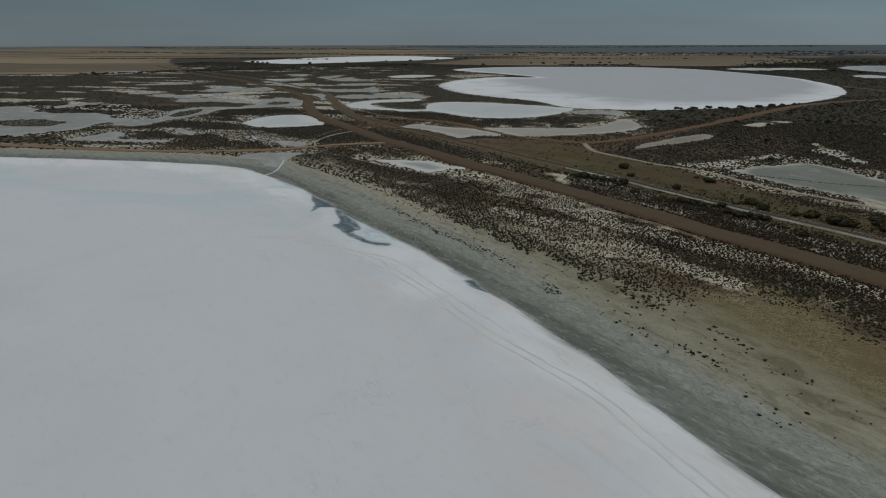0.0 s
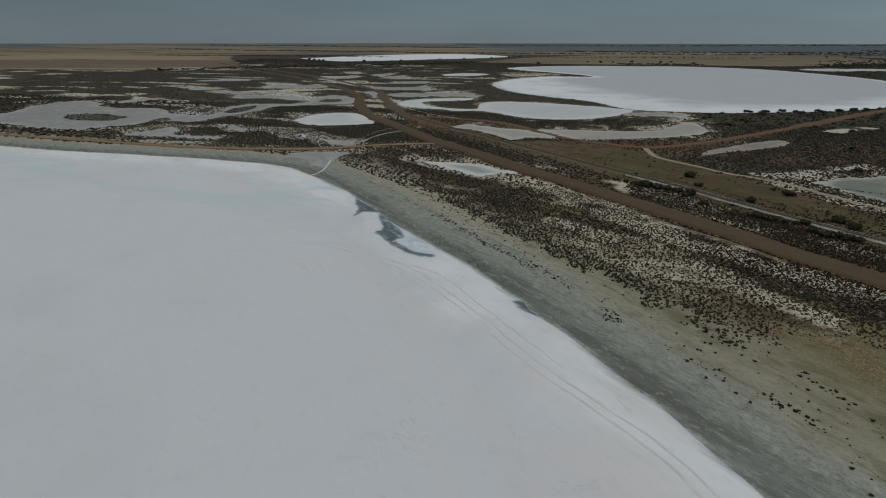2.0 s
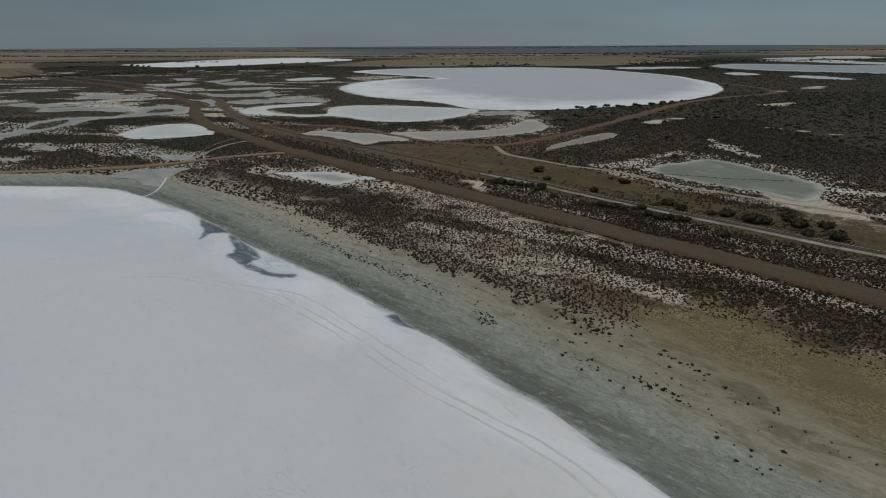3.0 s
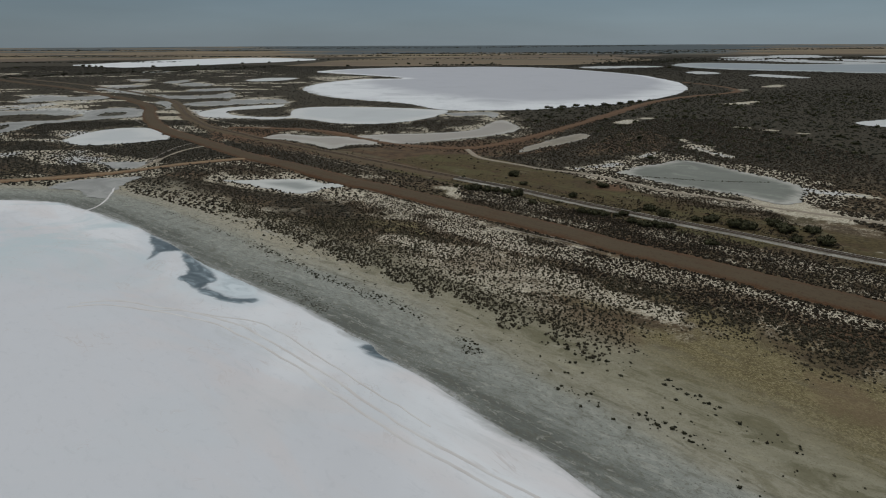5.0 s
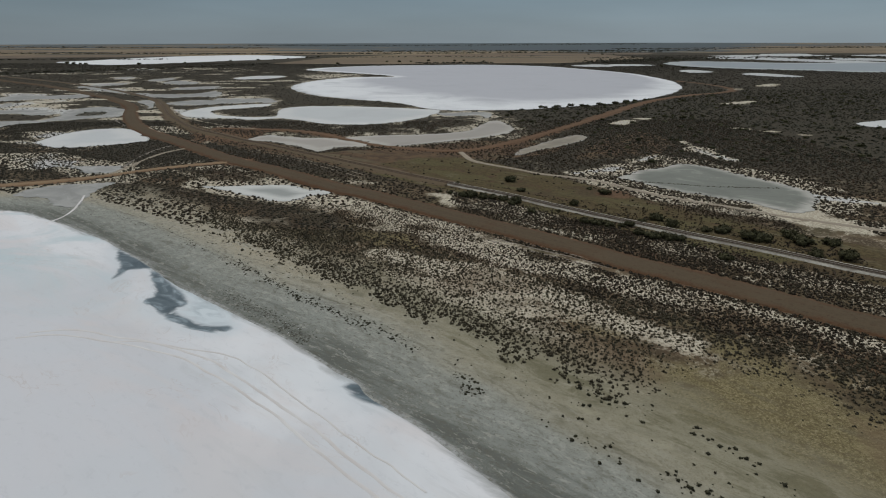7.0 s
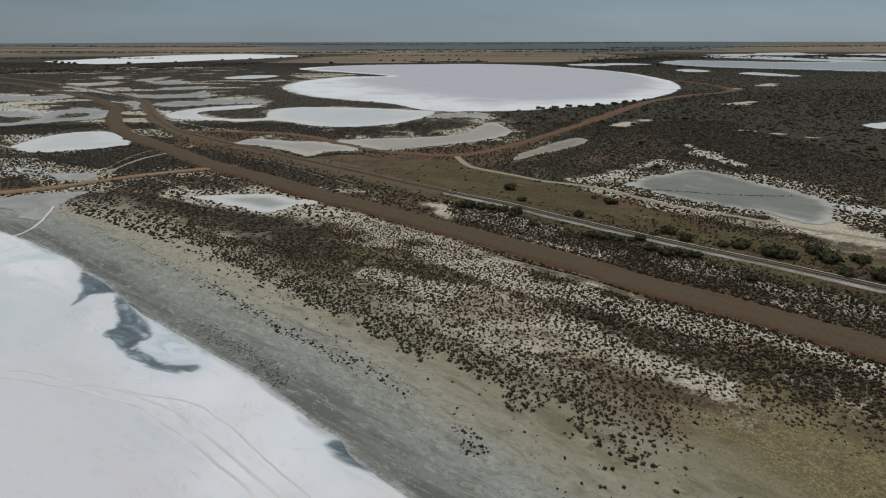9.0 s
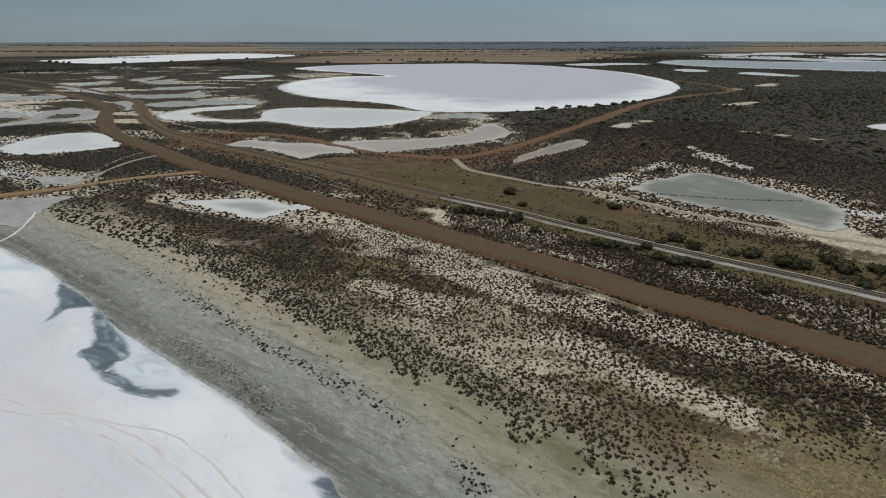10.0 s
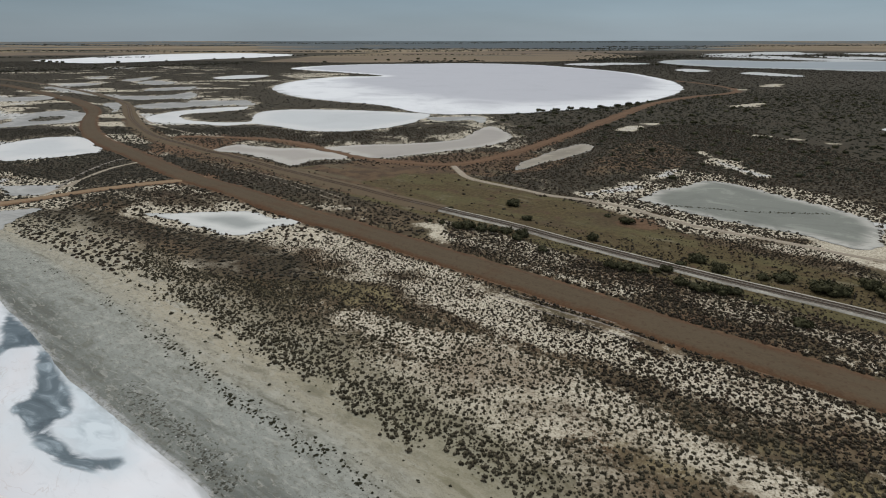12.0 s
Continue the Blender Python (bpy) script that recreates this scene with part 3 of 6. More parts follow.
WET_FILM = [(-55.2, 123.4), (-48.8, 119.0), (-40.9, 112.4), (-37.4, 107.2), (-36.6, 103.3), (-41.5, 104.5), (-45.9, 108.3), (-47.1, 113.6), (-50.9, 118.3)]
ROAD = [(190, -16), (120, 46), (85.4, 76.5), (66.8, 93.9), (55.9, 104.4), (49.4, 110.5), (41.7, 117.7), (36.7, 122), (30.7, 127.2), (25.1, 133), (18.1, 139.8), (10, 147.5),
        (-0.3, 156.4), (-12.1, 166.8), (-25.6, 179.4), (-41.9, 194), (-62.6, 213.2), (-75.5, 224), (-89, 237.6), (-106, 256.4), (-124, 276), (-139.5, 293.5),
        (-156.5, 315), (-172.4, 340.1), (-189, 371), (-206, 405), (-229, 437), (-263, 476), (-311, 525), (-396, 605), (-490, 680), (-600, 775), (-820, 985)]
SIDE_ROAD = [(-73, 226.5), (-76.5, 224.3), (-81, 222), (-89, 218.3), (-101, 210.6), (-117, 200), (-136.3, 191.5), (-157.7, 186.7), (-181.9, 184.2), (-209, 183.4), (-236.2, 183), (-420, 178)]
RAIL = [(190, 20), (130, 71.5), (95.5, 101.6), (74.2, 120.4), (63.2, 130.4), (57.1, 135.8), (48.1, 143.6), (41.1, 149.9), (33.2, 157.1), (24.4, 165.6), (14.1, 175.8), (1.3, 187.1),
        (-13.4, 199.5), (-25, 210.6), (-50, 233.5), (-73.0, 256.2), (-96.5, 277.5), (-113.5, 293.2), (-127, 308.5), (-145, 334.5), (-165, 367.5), (-184, 404),
        (-202, 437), (-224, 468), (-262, 514), (-316, 570), (-400, 645), (-500, 725), (-610, 815), (-820, 1010)]
TRACK_RED = [(-112, 304), (-94.4, 301.4), (-70.8, 294.8), (-48.6, 278.2), (-28.5, 257.3), (-7.8, 244.1), (7.6, 243.6), (25.5, 259.4), (56.4, 299.8),
             (93.6, 352.9), (141.6, 421), (189.1, 467.2), (243.7, 505.9), (262, 560), (255, 640)]
TRACK_PALE = [(4, 240), (5.5, 231), (7.5, 223.5), (14.0, 215.5), (21.2, 208.7), (29.2, 201.4), (36.1, 197.4), (43.5, 191.5), (49.6, 183), (55.6, 174.5), (63.5, 167.8), (71.6, 161.3), (82.2, 152.8), (95, 143), (130, 117)]
TRACK_Y_WEST = [(-112.5, 258), (-114.8, 253.1), (-115.2, 240), (-114.4, 230.9), (-112.3, 214)]
TRACK_BRANCH = [(-178, 402), (-169, 384), (-138, 339), (-109.5, 311.8), (-93.3, 303)]
TRACK_THIN = [(-198, 372), (-194, 364), (-180, 338), (-163.4, 316)]
TRACK_Y = [(-103, 254.5), (-109.3, 241.8), (-110.5, 227.6), (-111.5, 207.8)]
SERVICE = [(-1, 170.5), (8.9, 162.4), (16.0, 157.0), (24.8, 149.2), (32.3, 142.2), (42.0, 133.3), (47.9, 127.7), (53.3, 123.7), (57.2, 120.8), (75, 104), (110, 74)]
SALT_TRACK = [(-66.1, 102.3), (-60.2, 103.3), (-53.3, 101.2), (-46.6, 99.2), (-39.9, 96.2), (-33.1, 91.6), (-26.6, 86.3), (-22.2, 82.2), (-18.0, 78.2),
              (-13, 73.3), (-8.2, 69.2), (-2.6, 65.0), (2.4, 61.0), (5.9, 57.5), (8.5, 54.2), (10.9, 51.2), (13.0, 48.5), (16.0, 45.0), (26, 32)]
SALT_TRACK_OLD = [(-52.0, 100.4), (-47.2, 100.3), (-39.8, 97.9), (-34.7, 96.6), (-28.7, 92.1), (-23.1, 86.6), (-19.0, 82.8), (-13.9, 78.1), (-7, 71.6)]
SPILL = [(-104, 181), (-101.5, 175.7), (-98.3, 166.7), (-97.2, 160.3), (-98, 156)]
MEADOW = [(20, 92), (34.6, 90.3), (42.9, 83.7), (50, 77), (75, 50), (60, 38), (35.5, 58), (30, 65.7), (22, 77.2)]
GRASS = [(-52.8, 239.7), (-15.6, 243.3), (6.6, 227.7), (31.8, 198.8), (48, 174.7), (62, 155.0), (90, 128), (86, 120), (43.3, 152.7), (25.2, 165.7), (1.2, 183.1), (-23.8, 207.7)]
THICKET = [(-106.2, 197.4), (-82.4, 190.2), (-64.3, 179.9), (-46.3, 171.6), (-31.8, 161.0), (-25.1, 149.6), (-24.7, 146.7), (-41.6, 150.2), (-50.8, 155.8), (-57.3, 163.5), (-73.2, 172.5), (-87.3, 176.0), (-99.9, 176.5), (-108.0, 187.9)]
WHITE_MID = [(-24.7, 128.5), (-20.0, 134.9), (-15.8, 136.7), (-10.3, 133.7), (-2.7, 128.5), (2.9, 126.7), (9.1, 117.4), (11.2, 114.3), (6.4, 114.5), (-5.3, 116.1), (-10.9, 117.5), (-17.2, 121.6)]
WHITE_ROAD = [(-12.9, 163.5), (-4.9, 154.2), (2.0, 146.2), (7.6, 137.2), (14.9, 129.6), (23.2, 124.5), (33.8, 114.7), (44.5, 105.9), (56, 95.5), (53, 92.5), (41.7, 102.5), (30.1, 110.4), (18.7, 120.3), (10.3, 123.4), (3.2, 130.0), (-3.2, 137.6), (-11.0, 149.1)]
WHITE_THIN = [(9, 116.5), (14.5, 112.6), (19.7, 107.2), (24.9, 101.9), (29.0, 98.0), (33, 93.4), (37.5, 88.6)]
WHITE_LOW = [(-4.5, 113.5), (-0.6, 110.0), (3.4, 104.5), (8.0, 101.3), (12.5, 98.0)]
RUSTY = [(8.3, 99.5), (16.4, 99.3), (22.2, 93.3), (22.0, 87.0), (16.5, 87.1), (12.6, 90.9), (8.3, 95.0)]
RUSSET = [(-89.2, 171.3), (-76.1, 169.1), (-62.6, 165.3), (-50.3, 154.4), (-38.7, 147.7), (-34.7, 134.9), (-45.8, 143.3), (-59.1, 153.4), (-74.0, 159.5)]
OCHRE = [(11.6, 103.6), (14.0, 108.6), (19.5, 104.1), (24.3, 100.2), (27.5, 95.5), (21.5, 95.0), (16.0, 97.6), (12.5, 100.5)]
OCHRE_MID = [(0.8, 113.5), (6.3, 113.9), (11.0, 113.2), (13.9, 109.4), (9.3, 106.2), (4.4, 106.4), (1.7, 109.3)]
OLIVE_TURF = [(22.0, 107.0), (30.5, 104.1), (36.4, 98.9), (40.8, 92.9), (44.7, 87.8), (47.6, 85.4), (44.4, 81.3), (41.5, 83.4), (37.0, 86.7), (34.9, 91.7), (30.5, 98.3), (25.9, 103.3)]
OLIVE_SPOT = [(-22.8, 146.6), (-11.8, 144.4), (-8.6, 139.4), (-10.3, 134.0), (-15.8, 136.9), (-20.7, 139.7)]
DARK_ROAD = [(-10.9, 145.5), (-3.2, 137.6), (3.2, 130.0), (10.3, 123.4), (18.7, 120.3), (30.0, 111.4), (39.0, 104.5), (49.3, 94.2), (54, 89), (50, 85), (43.7, 91.0), (36, 98.5), (28.0, 106.5), (19.5, 114.0), (12.4, 119.2), (-1.8, 130.2), (-8.7, 136.8)]
DARK_LOW = [(-27.1, 125.5), (-20.8, 125.3), (-13.3, 119.4), (-6.0, 113.8), (-0.9, 108.4), (2.8, 103.8), (6.7, 100.2), (9.3, 97.5), (3.5, 97.7), (-0.4, 100.8), (-4.2, 104.9), (-9.1, 109.2), (-16.1, 114.1), (-22.9, 120.4)]
POND_SPECKS = [(-46.4, 164.7), (-40.2, 171.3), (-34.9, 180.9), (-24.3, 170.8), (-17.5, 163.7), (-12.7, 160.3), (-11.9, 146.7), (-17.7, 154.7), (-26.7, 157.2), (-34.5, 162.7)]
PAN_MARGIN = [(32.6, 202.3), (40.8, 205), (51.7, 215), (64.9, 227), (78.4, 235.5), (81, 226), (76.8, 219), (68, 213), (57, 206), (50, 199.5)]
BARE_SHORE = [(-128, 176), (-100, 173), (-89, 169.5), (-74, 158.5), (-59, 152), (-45.8, 142), (-35.5, 133), (-29.7, 125.2), (-22.9, 119.4), (-16.1, 113.1), (-9.1, 108.2), (-4.2, 103.9), (-0.4, 99.8), (3.5, 96.7), (8.3, 94),
              (12.6, 89.9), (16.5, 86.1), (22, 86), (25.4, 91), (31.7, 89), (35, 83), (39.4, 79.4), (50, 69), (75, 40), (45, 0), (0, 50), (-60, 100), (-128, 150)]
SHRUB_ROW = [(-95, 162.5), (-87.2, 163), (-78.3, 157.1), (-66.0, 149.2), (-54.4, 137.6), (-46.0, 131.1), (-40.0, 125.4), (-36.0, 122.0), (-29.5, 115.0), (-21.7, 108.6), (-15.5, 103.3), (-11.6, 99.8), (-5.5, 93.0), (0.5, 84.8), (5.9, 80.8), (16.4, 72.7), (20.2, 69.9), (23.2, 62.8), (24.8, 57.8)]
SHRUB_ROW_UPPER = [(10.6, 90.7), (13.5, 85.8), (16.8, 83.5), (20.1, 81.6), (22.4, 78.6), (25.2, 75.2), (26.6, 71.6), (29.3, 68.6), (32.3, 66.2), (33.3, 62.4), (34.9, 58.3)]
CHURNED = [(-42.4, 117.5), (-36.2, 111.2), (-31.8, 108.2), (-27.9, 104.2), (-23.8, 100.2)]
DUST_RAIL = [(-115.6, 285.1), (-100.4, 273.8), (-79.2, 260.8), (-57.9, 244.8), (-47.8, 239.5), (-30.0, 250.0), (-9.2, 258.1), (17.8, 264.3), (47.5, 256.0), (34.2, 233.7), (13.7, 225.5), (-5.0, 229.7),
             (-16.3, 226.6), (-26.7, 218.8), (-42.6, 227.6), (-58.5, 231.6), (-79.1, 247.7), (-96.7, 261.4)]
DUST_PAN = [(60.4, 262.6), (75.4, 280.6), (92.1, 285.8), (95.1, 261.3), (82.6, 237.6), (65.5, 227.1), (51.1, 224.1), (42.7, 227.9)]
SERVICE_WEST = [(-88.0, 256.6), (-73.3, 242.4), (-58.1, 229.9), (-44.2, 217.1), (-33.6, 205.9), (-25.1, 196.0)]
WEST_FIELD = [(-640, 700), (-700, 900), (-1000, 1250), (-1500, 1900), (-4600, 2600), (-4600, 400), (-1500, 560), (-900, 640)]
EAST_FIELD = [(-330, 1190), (-300, 1600), (-100, 2100), (560, 2100), (540, 1500), (330, 1240), (230, 1170), (80, 1180), (-120, 1150)]

PANS = []


def pan(name, material, label, wear, outline):
    """Notes a salt sheet of the plan: its look, how ragged its bank is, and its outline."""
    PANS.append((name, outline, material, label, wear))


pan("salt_pond", MAT_SMALL, "small dry salt pond with a grey middle and white rim", 1.3,
    [(-75.1, 190.6), (-68.8, 190.4), (-62.2, 191.1), (-49.8, 191.6), (-42.8, 186.2), (-37.1, 185.1), (-35.4, 182), (-40.9, 178.8), (-42.5, 175.3), (-46.8, 173.2), (-53.9, 175.8), (-59.4, 180.3), (-65.3, 185.2)])
pan("salt_pond", MAT_POND, "oval white salt pond beside the bend of the dirt road", 1.8,
    [(-177.2, 270.2), (-179.8, 286.4), (-175.9, 302.7), (-165.7, 310.2), (-152.3, 303.8), (-132.4, 276.6), (-133.7, 268.8), (-142.4, 261.8), (-153.9, 256.5), (-167.6, 261.1)])
pan("salt_lake", MAT_ROUND, "large round salt lake, lilac-grey with a bright white rim", 1.6,
    [(-23.3, 414.6), (-13.2, 396.2), (1.5, 382.3), (23.1, 381.4), (48.7, 383.5), (68.5, 392.5), (102.6, 408.6), (133.1, 430.5), (174.4, 474), (207.1, 522.3), (225.9, 561), (247.9, 632.2), (256.5, 702.8), (257.2, 807), (226.7, 931.1), (175.8, 1049.1), (80.2, 1114.1), (-26.5, 1099.7), (-109.3, 1083.2), (-181.1, 1018.4), (-207.4, 937.5), (-165.3, 879.1), (-116.2, 826.5), (-64.1, 766), (-58.6, 740.4), (-103.4, 732.1), (-130.6, 689.9), (-144.5, 633.6), (-143, 577.7), (-122.6, 523.8), (-97.4, 483.8), (-65.8, 453.5), (-38.6, 434.9)])
pan("salt_pond", MAT_POND, "long shallow salt pond with a hooked white arm", 1.2,
    [(-99.9, 369.1), (-104, 392), (-99, 403), (-86, 408), (-65, 407), (-36.6, 399), (-16, 390), (-3, 381.5), (-8.4, 356.2), (-20, 334.2), (-35.5, 322.1),
     (-51, 319.3), (-65.3, 325.1), (-78.9, 336.6), (-93, 347), (-105.5, 341.5), (-127.9, 348.4), (-144.3, 353.2), (-154.9, 362.3), (-160, 376), (-159, 394), (-152, 408), (-132, 422), (-119, 425), (-120, 406), (-135, 398), (-144, 388), (-140.2, 373.1), (-126.8, 358.7), (-108.2, 352.7), (-97.8, 355.4)])
pan("salt_pan", MAT_BEIGE, "crescent pale beige salt pan beside a red track", 1.6,
    [(-45.2, 277.4), (-31.3, 283.1), (-13, 286.3), (3.6, 292.5), (14.2, 305.3), (25.3, 332.3), (30.7, 324.7), (33.4, 307.7), (30.2, 292.8), (24.4, 284.8),
     (16.7, 278.7), (2.7, 268.5), (-12.3, 260.2), (-25.5, 257.6), (-36.1, 267.7)])
pan("salt_pan", MAT_BEIGE, "ragged pale beige salt pan between railway and red track", 1.8,
    [(-88.2, 275.5), (-82.5, 286.4), (-66.6, 278.2), (-53.1, 277.7), (-38, 265.5), (-33.5, 255.9), (-44.2, 253.3), (-50.6, 246), (-57.8, 251.9), (-73.9, 265.8)])
pan("salt_pan", MAT_MUD, "three-sided grey mud pan with a white salt rim", 1.8,
    [(51.8, 199.3), (57.1, 204.9), (68.2, 212.1), (76.8, 217.9), (84.1, 216.9), (90.1, 209.3), (93.4, 198.9), (96.6, 192.2), (98.9, 185.2), (99.6, 179.7),
     (96.4, 172.7), (91.2, 165.4), (85.4, 160.5), (81.5, 161.6), (78.4, 165.8), (75.4, 170.7), (66.9, 178.7), (62.2, 182.8), (55.9, 190.7)])
pan("salt_pond", MAT_POND, "white salt pond among dark scrub", 1.5,
    [(209, 306), (216, 318), (232, 326), (262, 330), (280, 318), (262, 300), (228, 296)])
pan("salt_lake", MAT_FAR, "distant white salt lake below dry fields", 5,
    [(-848, 1332), (-840, 1450), (-844, 1647), (-789, 1895), (-649, 2028), (-483, 1911), (-375, 1746), (-415, 1523), (-488, 1398), (-548, 1257), (-600, 1170), (-684, 1180)])
pan("brine_lake", MAT_GREY, "distant grey brine lake with a dark shore", 4,
    [(444, 1152), (535, 1275), (635, 1233), (711, 1164), (950, 1190), (1300, 1180), (1500, 1000), (1250, 860), (900, 780), (608, 802), (550, 849), (468, 922), (426, 1026)])
pan("salt_pan", MAT_STRIP, "thin white salt pan before the grey lake", 2,
    [(395, 774), (431, 798), (443, 724), (417, 704), (396, 738)])
pan("salt_pan", MAT_STRIP, "thin white salt pan before the grey lake", 2,
    [(349, 861), (384, 891), (386, 829), (347, 803)])
pan("salt_pan", MAT_STRIP, "thin white salt pan behind the round lake", 3,
    [(240.4, 1067), (304.9, 1114), (316.6, 1032.2), (265, 1000)])
pan("salt_pond", MAT_POND, "small oval salt pond in dark scrub", 2,
    [(-246.2, 720.5), (-232.8, 767.4), (-195.3, 764.2), (-197.1, 716.6), (-225, 697.1)])
pan("salt_pan", MAT_STRIP, "far white salt pan beyond the grey lake", 4,
    [(693.8, 1531.7), (851.4, 1631.5), (903.9, 1465), (772.1, 1362.4)])
pan("salt_pan", MAT_STRIP, "far white salt pan beyond the grey lake", 4,
    [(990.8, 1508.6), (1085.1, 1404.4), (970.3, 1252.1), (922, 1331.1)])
pan("salt_pan", MAT_STRIP, "far white salt pan beyond the grey lake", 4,
    [(922.3, 1828.8), (1173.2, 1885.8), (1178.1, 1733.9), (944.4, 1654.6)])
pan("salt_pan", MAT_STRIP, "far white salt pan beyond the grey lake", 4,
    [(1290.4, 1724.3), (1374.5, 1752.5), (1228.5, 1571.7), (1212, 1602.3)])
pan("salt_flat", MAT_FLAT, "broad white salt flat with dark scrub islets", 3.4,
    [(-386, 304), (-375, 311), (-353, 301), (-324, 285), (-303, 292), (-278.1, 285.6), (-254.9, 271.3), (-239.5, 272.1), (-240.9, 285.3), (-253.5, 306.5),
     (-255, 323), (-245, 336), (-224, 344), (-226, 363), (-236, 387), (-236, 402), (-225, 409), (-207, 398), (-194, 379), (-189, 359), (-197, 350), (-216, 339), (-225.1, 326), (-223.9, 300.7), (-224.1, 273), (-223.8, 256.1), (-227.2, 248.5), (-239.2, 248), (-249, 252.7), (-251.1, 245.3), (-243.3, 232.1),
     (-248.9, 220.9), (-254.2, 210.4), (-262.4, 203.3), (-330, 214), (-372, 258)])
pan("salt_flat", MAT_FLAT, "white salt flat winding through dark scrub", 3.4,
    [(-353, 312), (-356, 335), (-341, 346), (-338, 327), (-341, 307)])
pan("salt_flat", MAT_FLAT, "white salt flat winding through dark scrub", 3.4,
    [(-305, 377), (-300, 392), (-271, 394), (-245, 385), (-234, 374), (-241, 364), (-265, 372), (-286, 367)])
pan("salt_flat", MAT_FLAT, "white salt flat winding through dark scrub", 3.4,
    [(-348, 408), (-348, 426), (-327, 413), (-301, 408), (-308, 434), (-292, 410), (-305, 391), (-327, 397)])
pan("salt_flat", MAT_FLAT, "white salt flat winding through dark scrub", 3.4,
    [(-394, 428), (-390, 442), (-363, 429), (-368, 415)])
pan("salt_flat", MAT_FLAT, "white salt flat winding through dark scrub", 3.4,
    [(-343, 472), (-348, 509), (-318, 492), (-292, 513), (-280, 479), (-302, 467), (-321, 457)])
pan("salt_flat", MAT_FLAT, "ragged white salt flat beside the orange road", 2.2,
    [(-223.3, 202.2), (-221, 216.2), (-220.2, 227.4), (-207.1, 221.2), (-201.4, 210.4), (-179.1, 210.7), (-172.5, 206), (-187, 202.7), (-200.3, 204.3),
     (-211.4, 200.2)])
pan("salt_flat", MAT_FLAT, "white salt flat winding through dark scrub", 2.2,
    [(-195.6, 234.9), (-192.6, 241.5), (-176.6, 231.7), (-179, 225.8)])
pan("salt_flat", MAT_FLAT, "pale salt delta below the lakeside road", 2.2,
    [(-124.2, 182.9), (-122.4, 191.6), (-107.7, 196.2), (-103.1, 194.8), (-103.8, 186.4), (-102, 178.1), (-99.7, 170.6), (-105.5, 171.3), (-111.2, 177.1),
     (-118.2, 180.9)])
pan("salt_flat", MAT_FLAT, "pale salt patch where dirt tracks meet", 2.2,
    [(-141.6, 220.8), (-128.8, 220.6), (-113.3, 219.5), (-112.2, 209.6), (-119.8, 209.3), (-128.2, 214.6)])
pan("salt_flat", MAT_FLAT, "white salt flat winding through dark scrub", 3.4,
    [(-464, 527), (-428, 554), (-410, 539), (-445, 513)])
pan("salt_flat", MAT_FLAT, "white salt flat winding through dark scrub", 3.4,
    [(-715, 735), (-720, 792), (-666, 783), (-646, 714)])
pan("salt_flat", MAT_FLAT, "white salt flat winding through dark scrub", 3.4,
    [(-253, 512), (-224, 502), (-206, 510), (-200, 540), (-193, 530), (-178, 478), (-194, 483), (-211, 475), (-228, 480)])
pan("salt_flat", MAT_FLAT, "white salt flat winding through dark scrub", 3.4,
    [(-195, 434), (-184, 451), (-170, 454), (-170, 470), (-163, 462), (-139, 464), (-125, 452), (-121, 431), (-137, 435), (-153, 429), (-167, 420), (-179, 415), (-187, 418)])
pan("salt_flat", MAT_FLAT, "small oval salt flat in dark scrub", 3.4,
    [(-294, 642), (-294, 675), (-263, 656), (-255, 625), (-274, 619)])
pan("salt_flat", MAT_FLAT, "small oval salt flat in dark scrub", 3.4,
    [(-250, 565), (-242, 583), (-221, 589), (-210, 563), (-221, 547), (-236, 548)])
pan("salt_flat", MAT_FLAT, "white salt flat winding through dark scrub", 3.4,
    [(-331, 685), (-330, 713), (-323, 733), (-307, 693), (-311, 667)])
pan("salt_flat", MAT_FLAT, "white salt flat winding through dark scrub", 3.4,
    [(-391, 726), (-392, 758), (-371, 746), (-374, 725)])
pan("salt_flat", MAT_FLAT, "white salt flat winding through dark scrub", 3.4,
    [(-352, 602), (-350, 630), (-335, 644), (-325, 614), (-333, 601)])
pan("salt_flat", MAT_FLAT, "white salt flat winding through dark scrub", 3.4,
    [(-492, 943), (-500, 998), (-475, 997), (-453, 940)])
pan("salt_flat", MAT_FLAT, "white salt strip between road and railway", 3.4,
    [(-351, 589), (-344, 601), (-314, 568), (-277, 528), (-251, 512), (-244, 496), (-263, 506), (-302, 543)])
pan("salt_flat", MAT_FLAT, "white salt flat winding through dark scrub", 3.4,
    [(-318, 484), (-301, 496), (-296, 505), (-287, 487), (-292, 471), (-306, 468)])
pan("salt_flat", MAT_FLAT, "white salt strip between road and railway", 3.4,
    [(-221, 452), (-218, 458), (-207, 442), (-192, 408), (-193, 402), (-206, 424)])
pan("salt_flat", MAT_FLAT, "hooked white salt pan before the round lake", 1.1,
    [(-4.5, 367.4), (6.6, 369.3), (25.6, 371), (27.7, 354.7), (23.1, 344.2), (19.8, 357.2), (8.9, 353.3), (0, 355.8)])
pan("salt_pan", MAT_SAND, "bare sandy salt pan beside the red track", 1.4,
    [(24.8, 236.1), (35, 244.6), (47.7, 255.8), (61.1, 273.2), (60.5, 283.4), (49.9, 273.7), (38, 259.4), (28.6, 247.6)])
pan("salt_pan", MAT_STRIP, "far white salt strip beyond the grey lake", 4,
    [(752, 1376), (868, 1411), (914, 1181), (818, 1157), (771, 1258)])
pan("salt_pan", MAT_STRIP, "far white salt strip beyond the grey lake", 4,
    [(813, 1751), (947, 1812), (923, 1675), (814, 1622)])
pan("salt_pan", MAT_STRIP, "far white salt strip beyond the grey lake", 4,
    [(1273, 1783), (1451, 1844), (1289, 1644), (1216, 1650)])
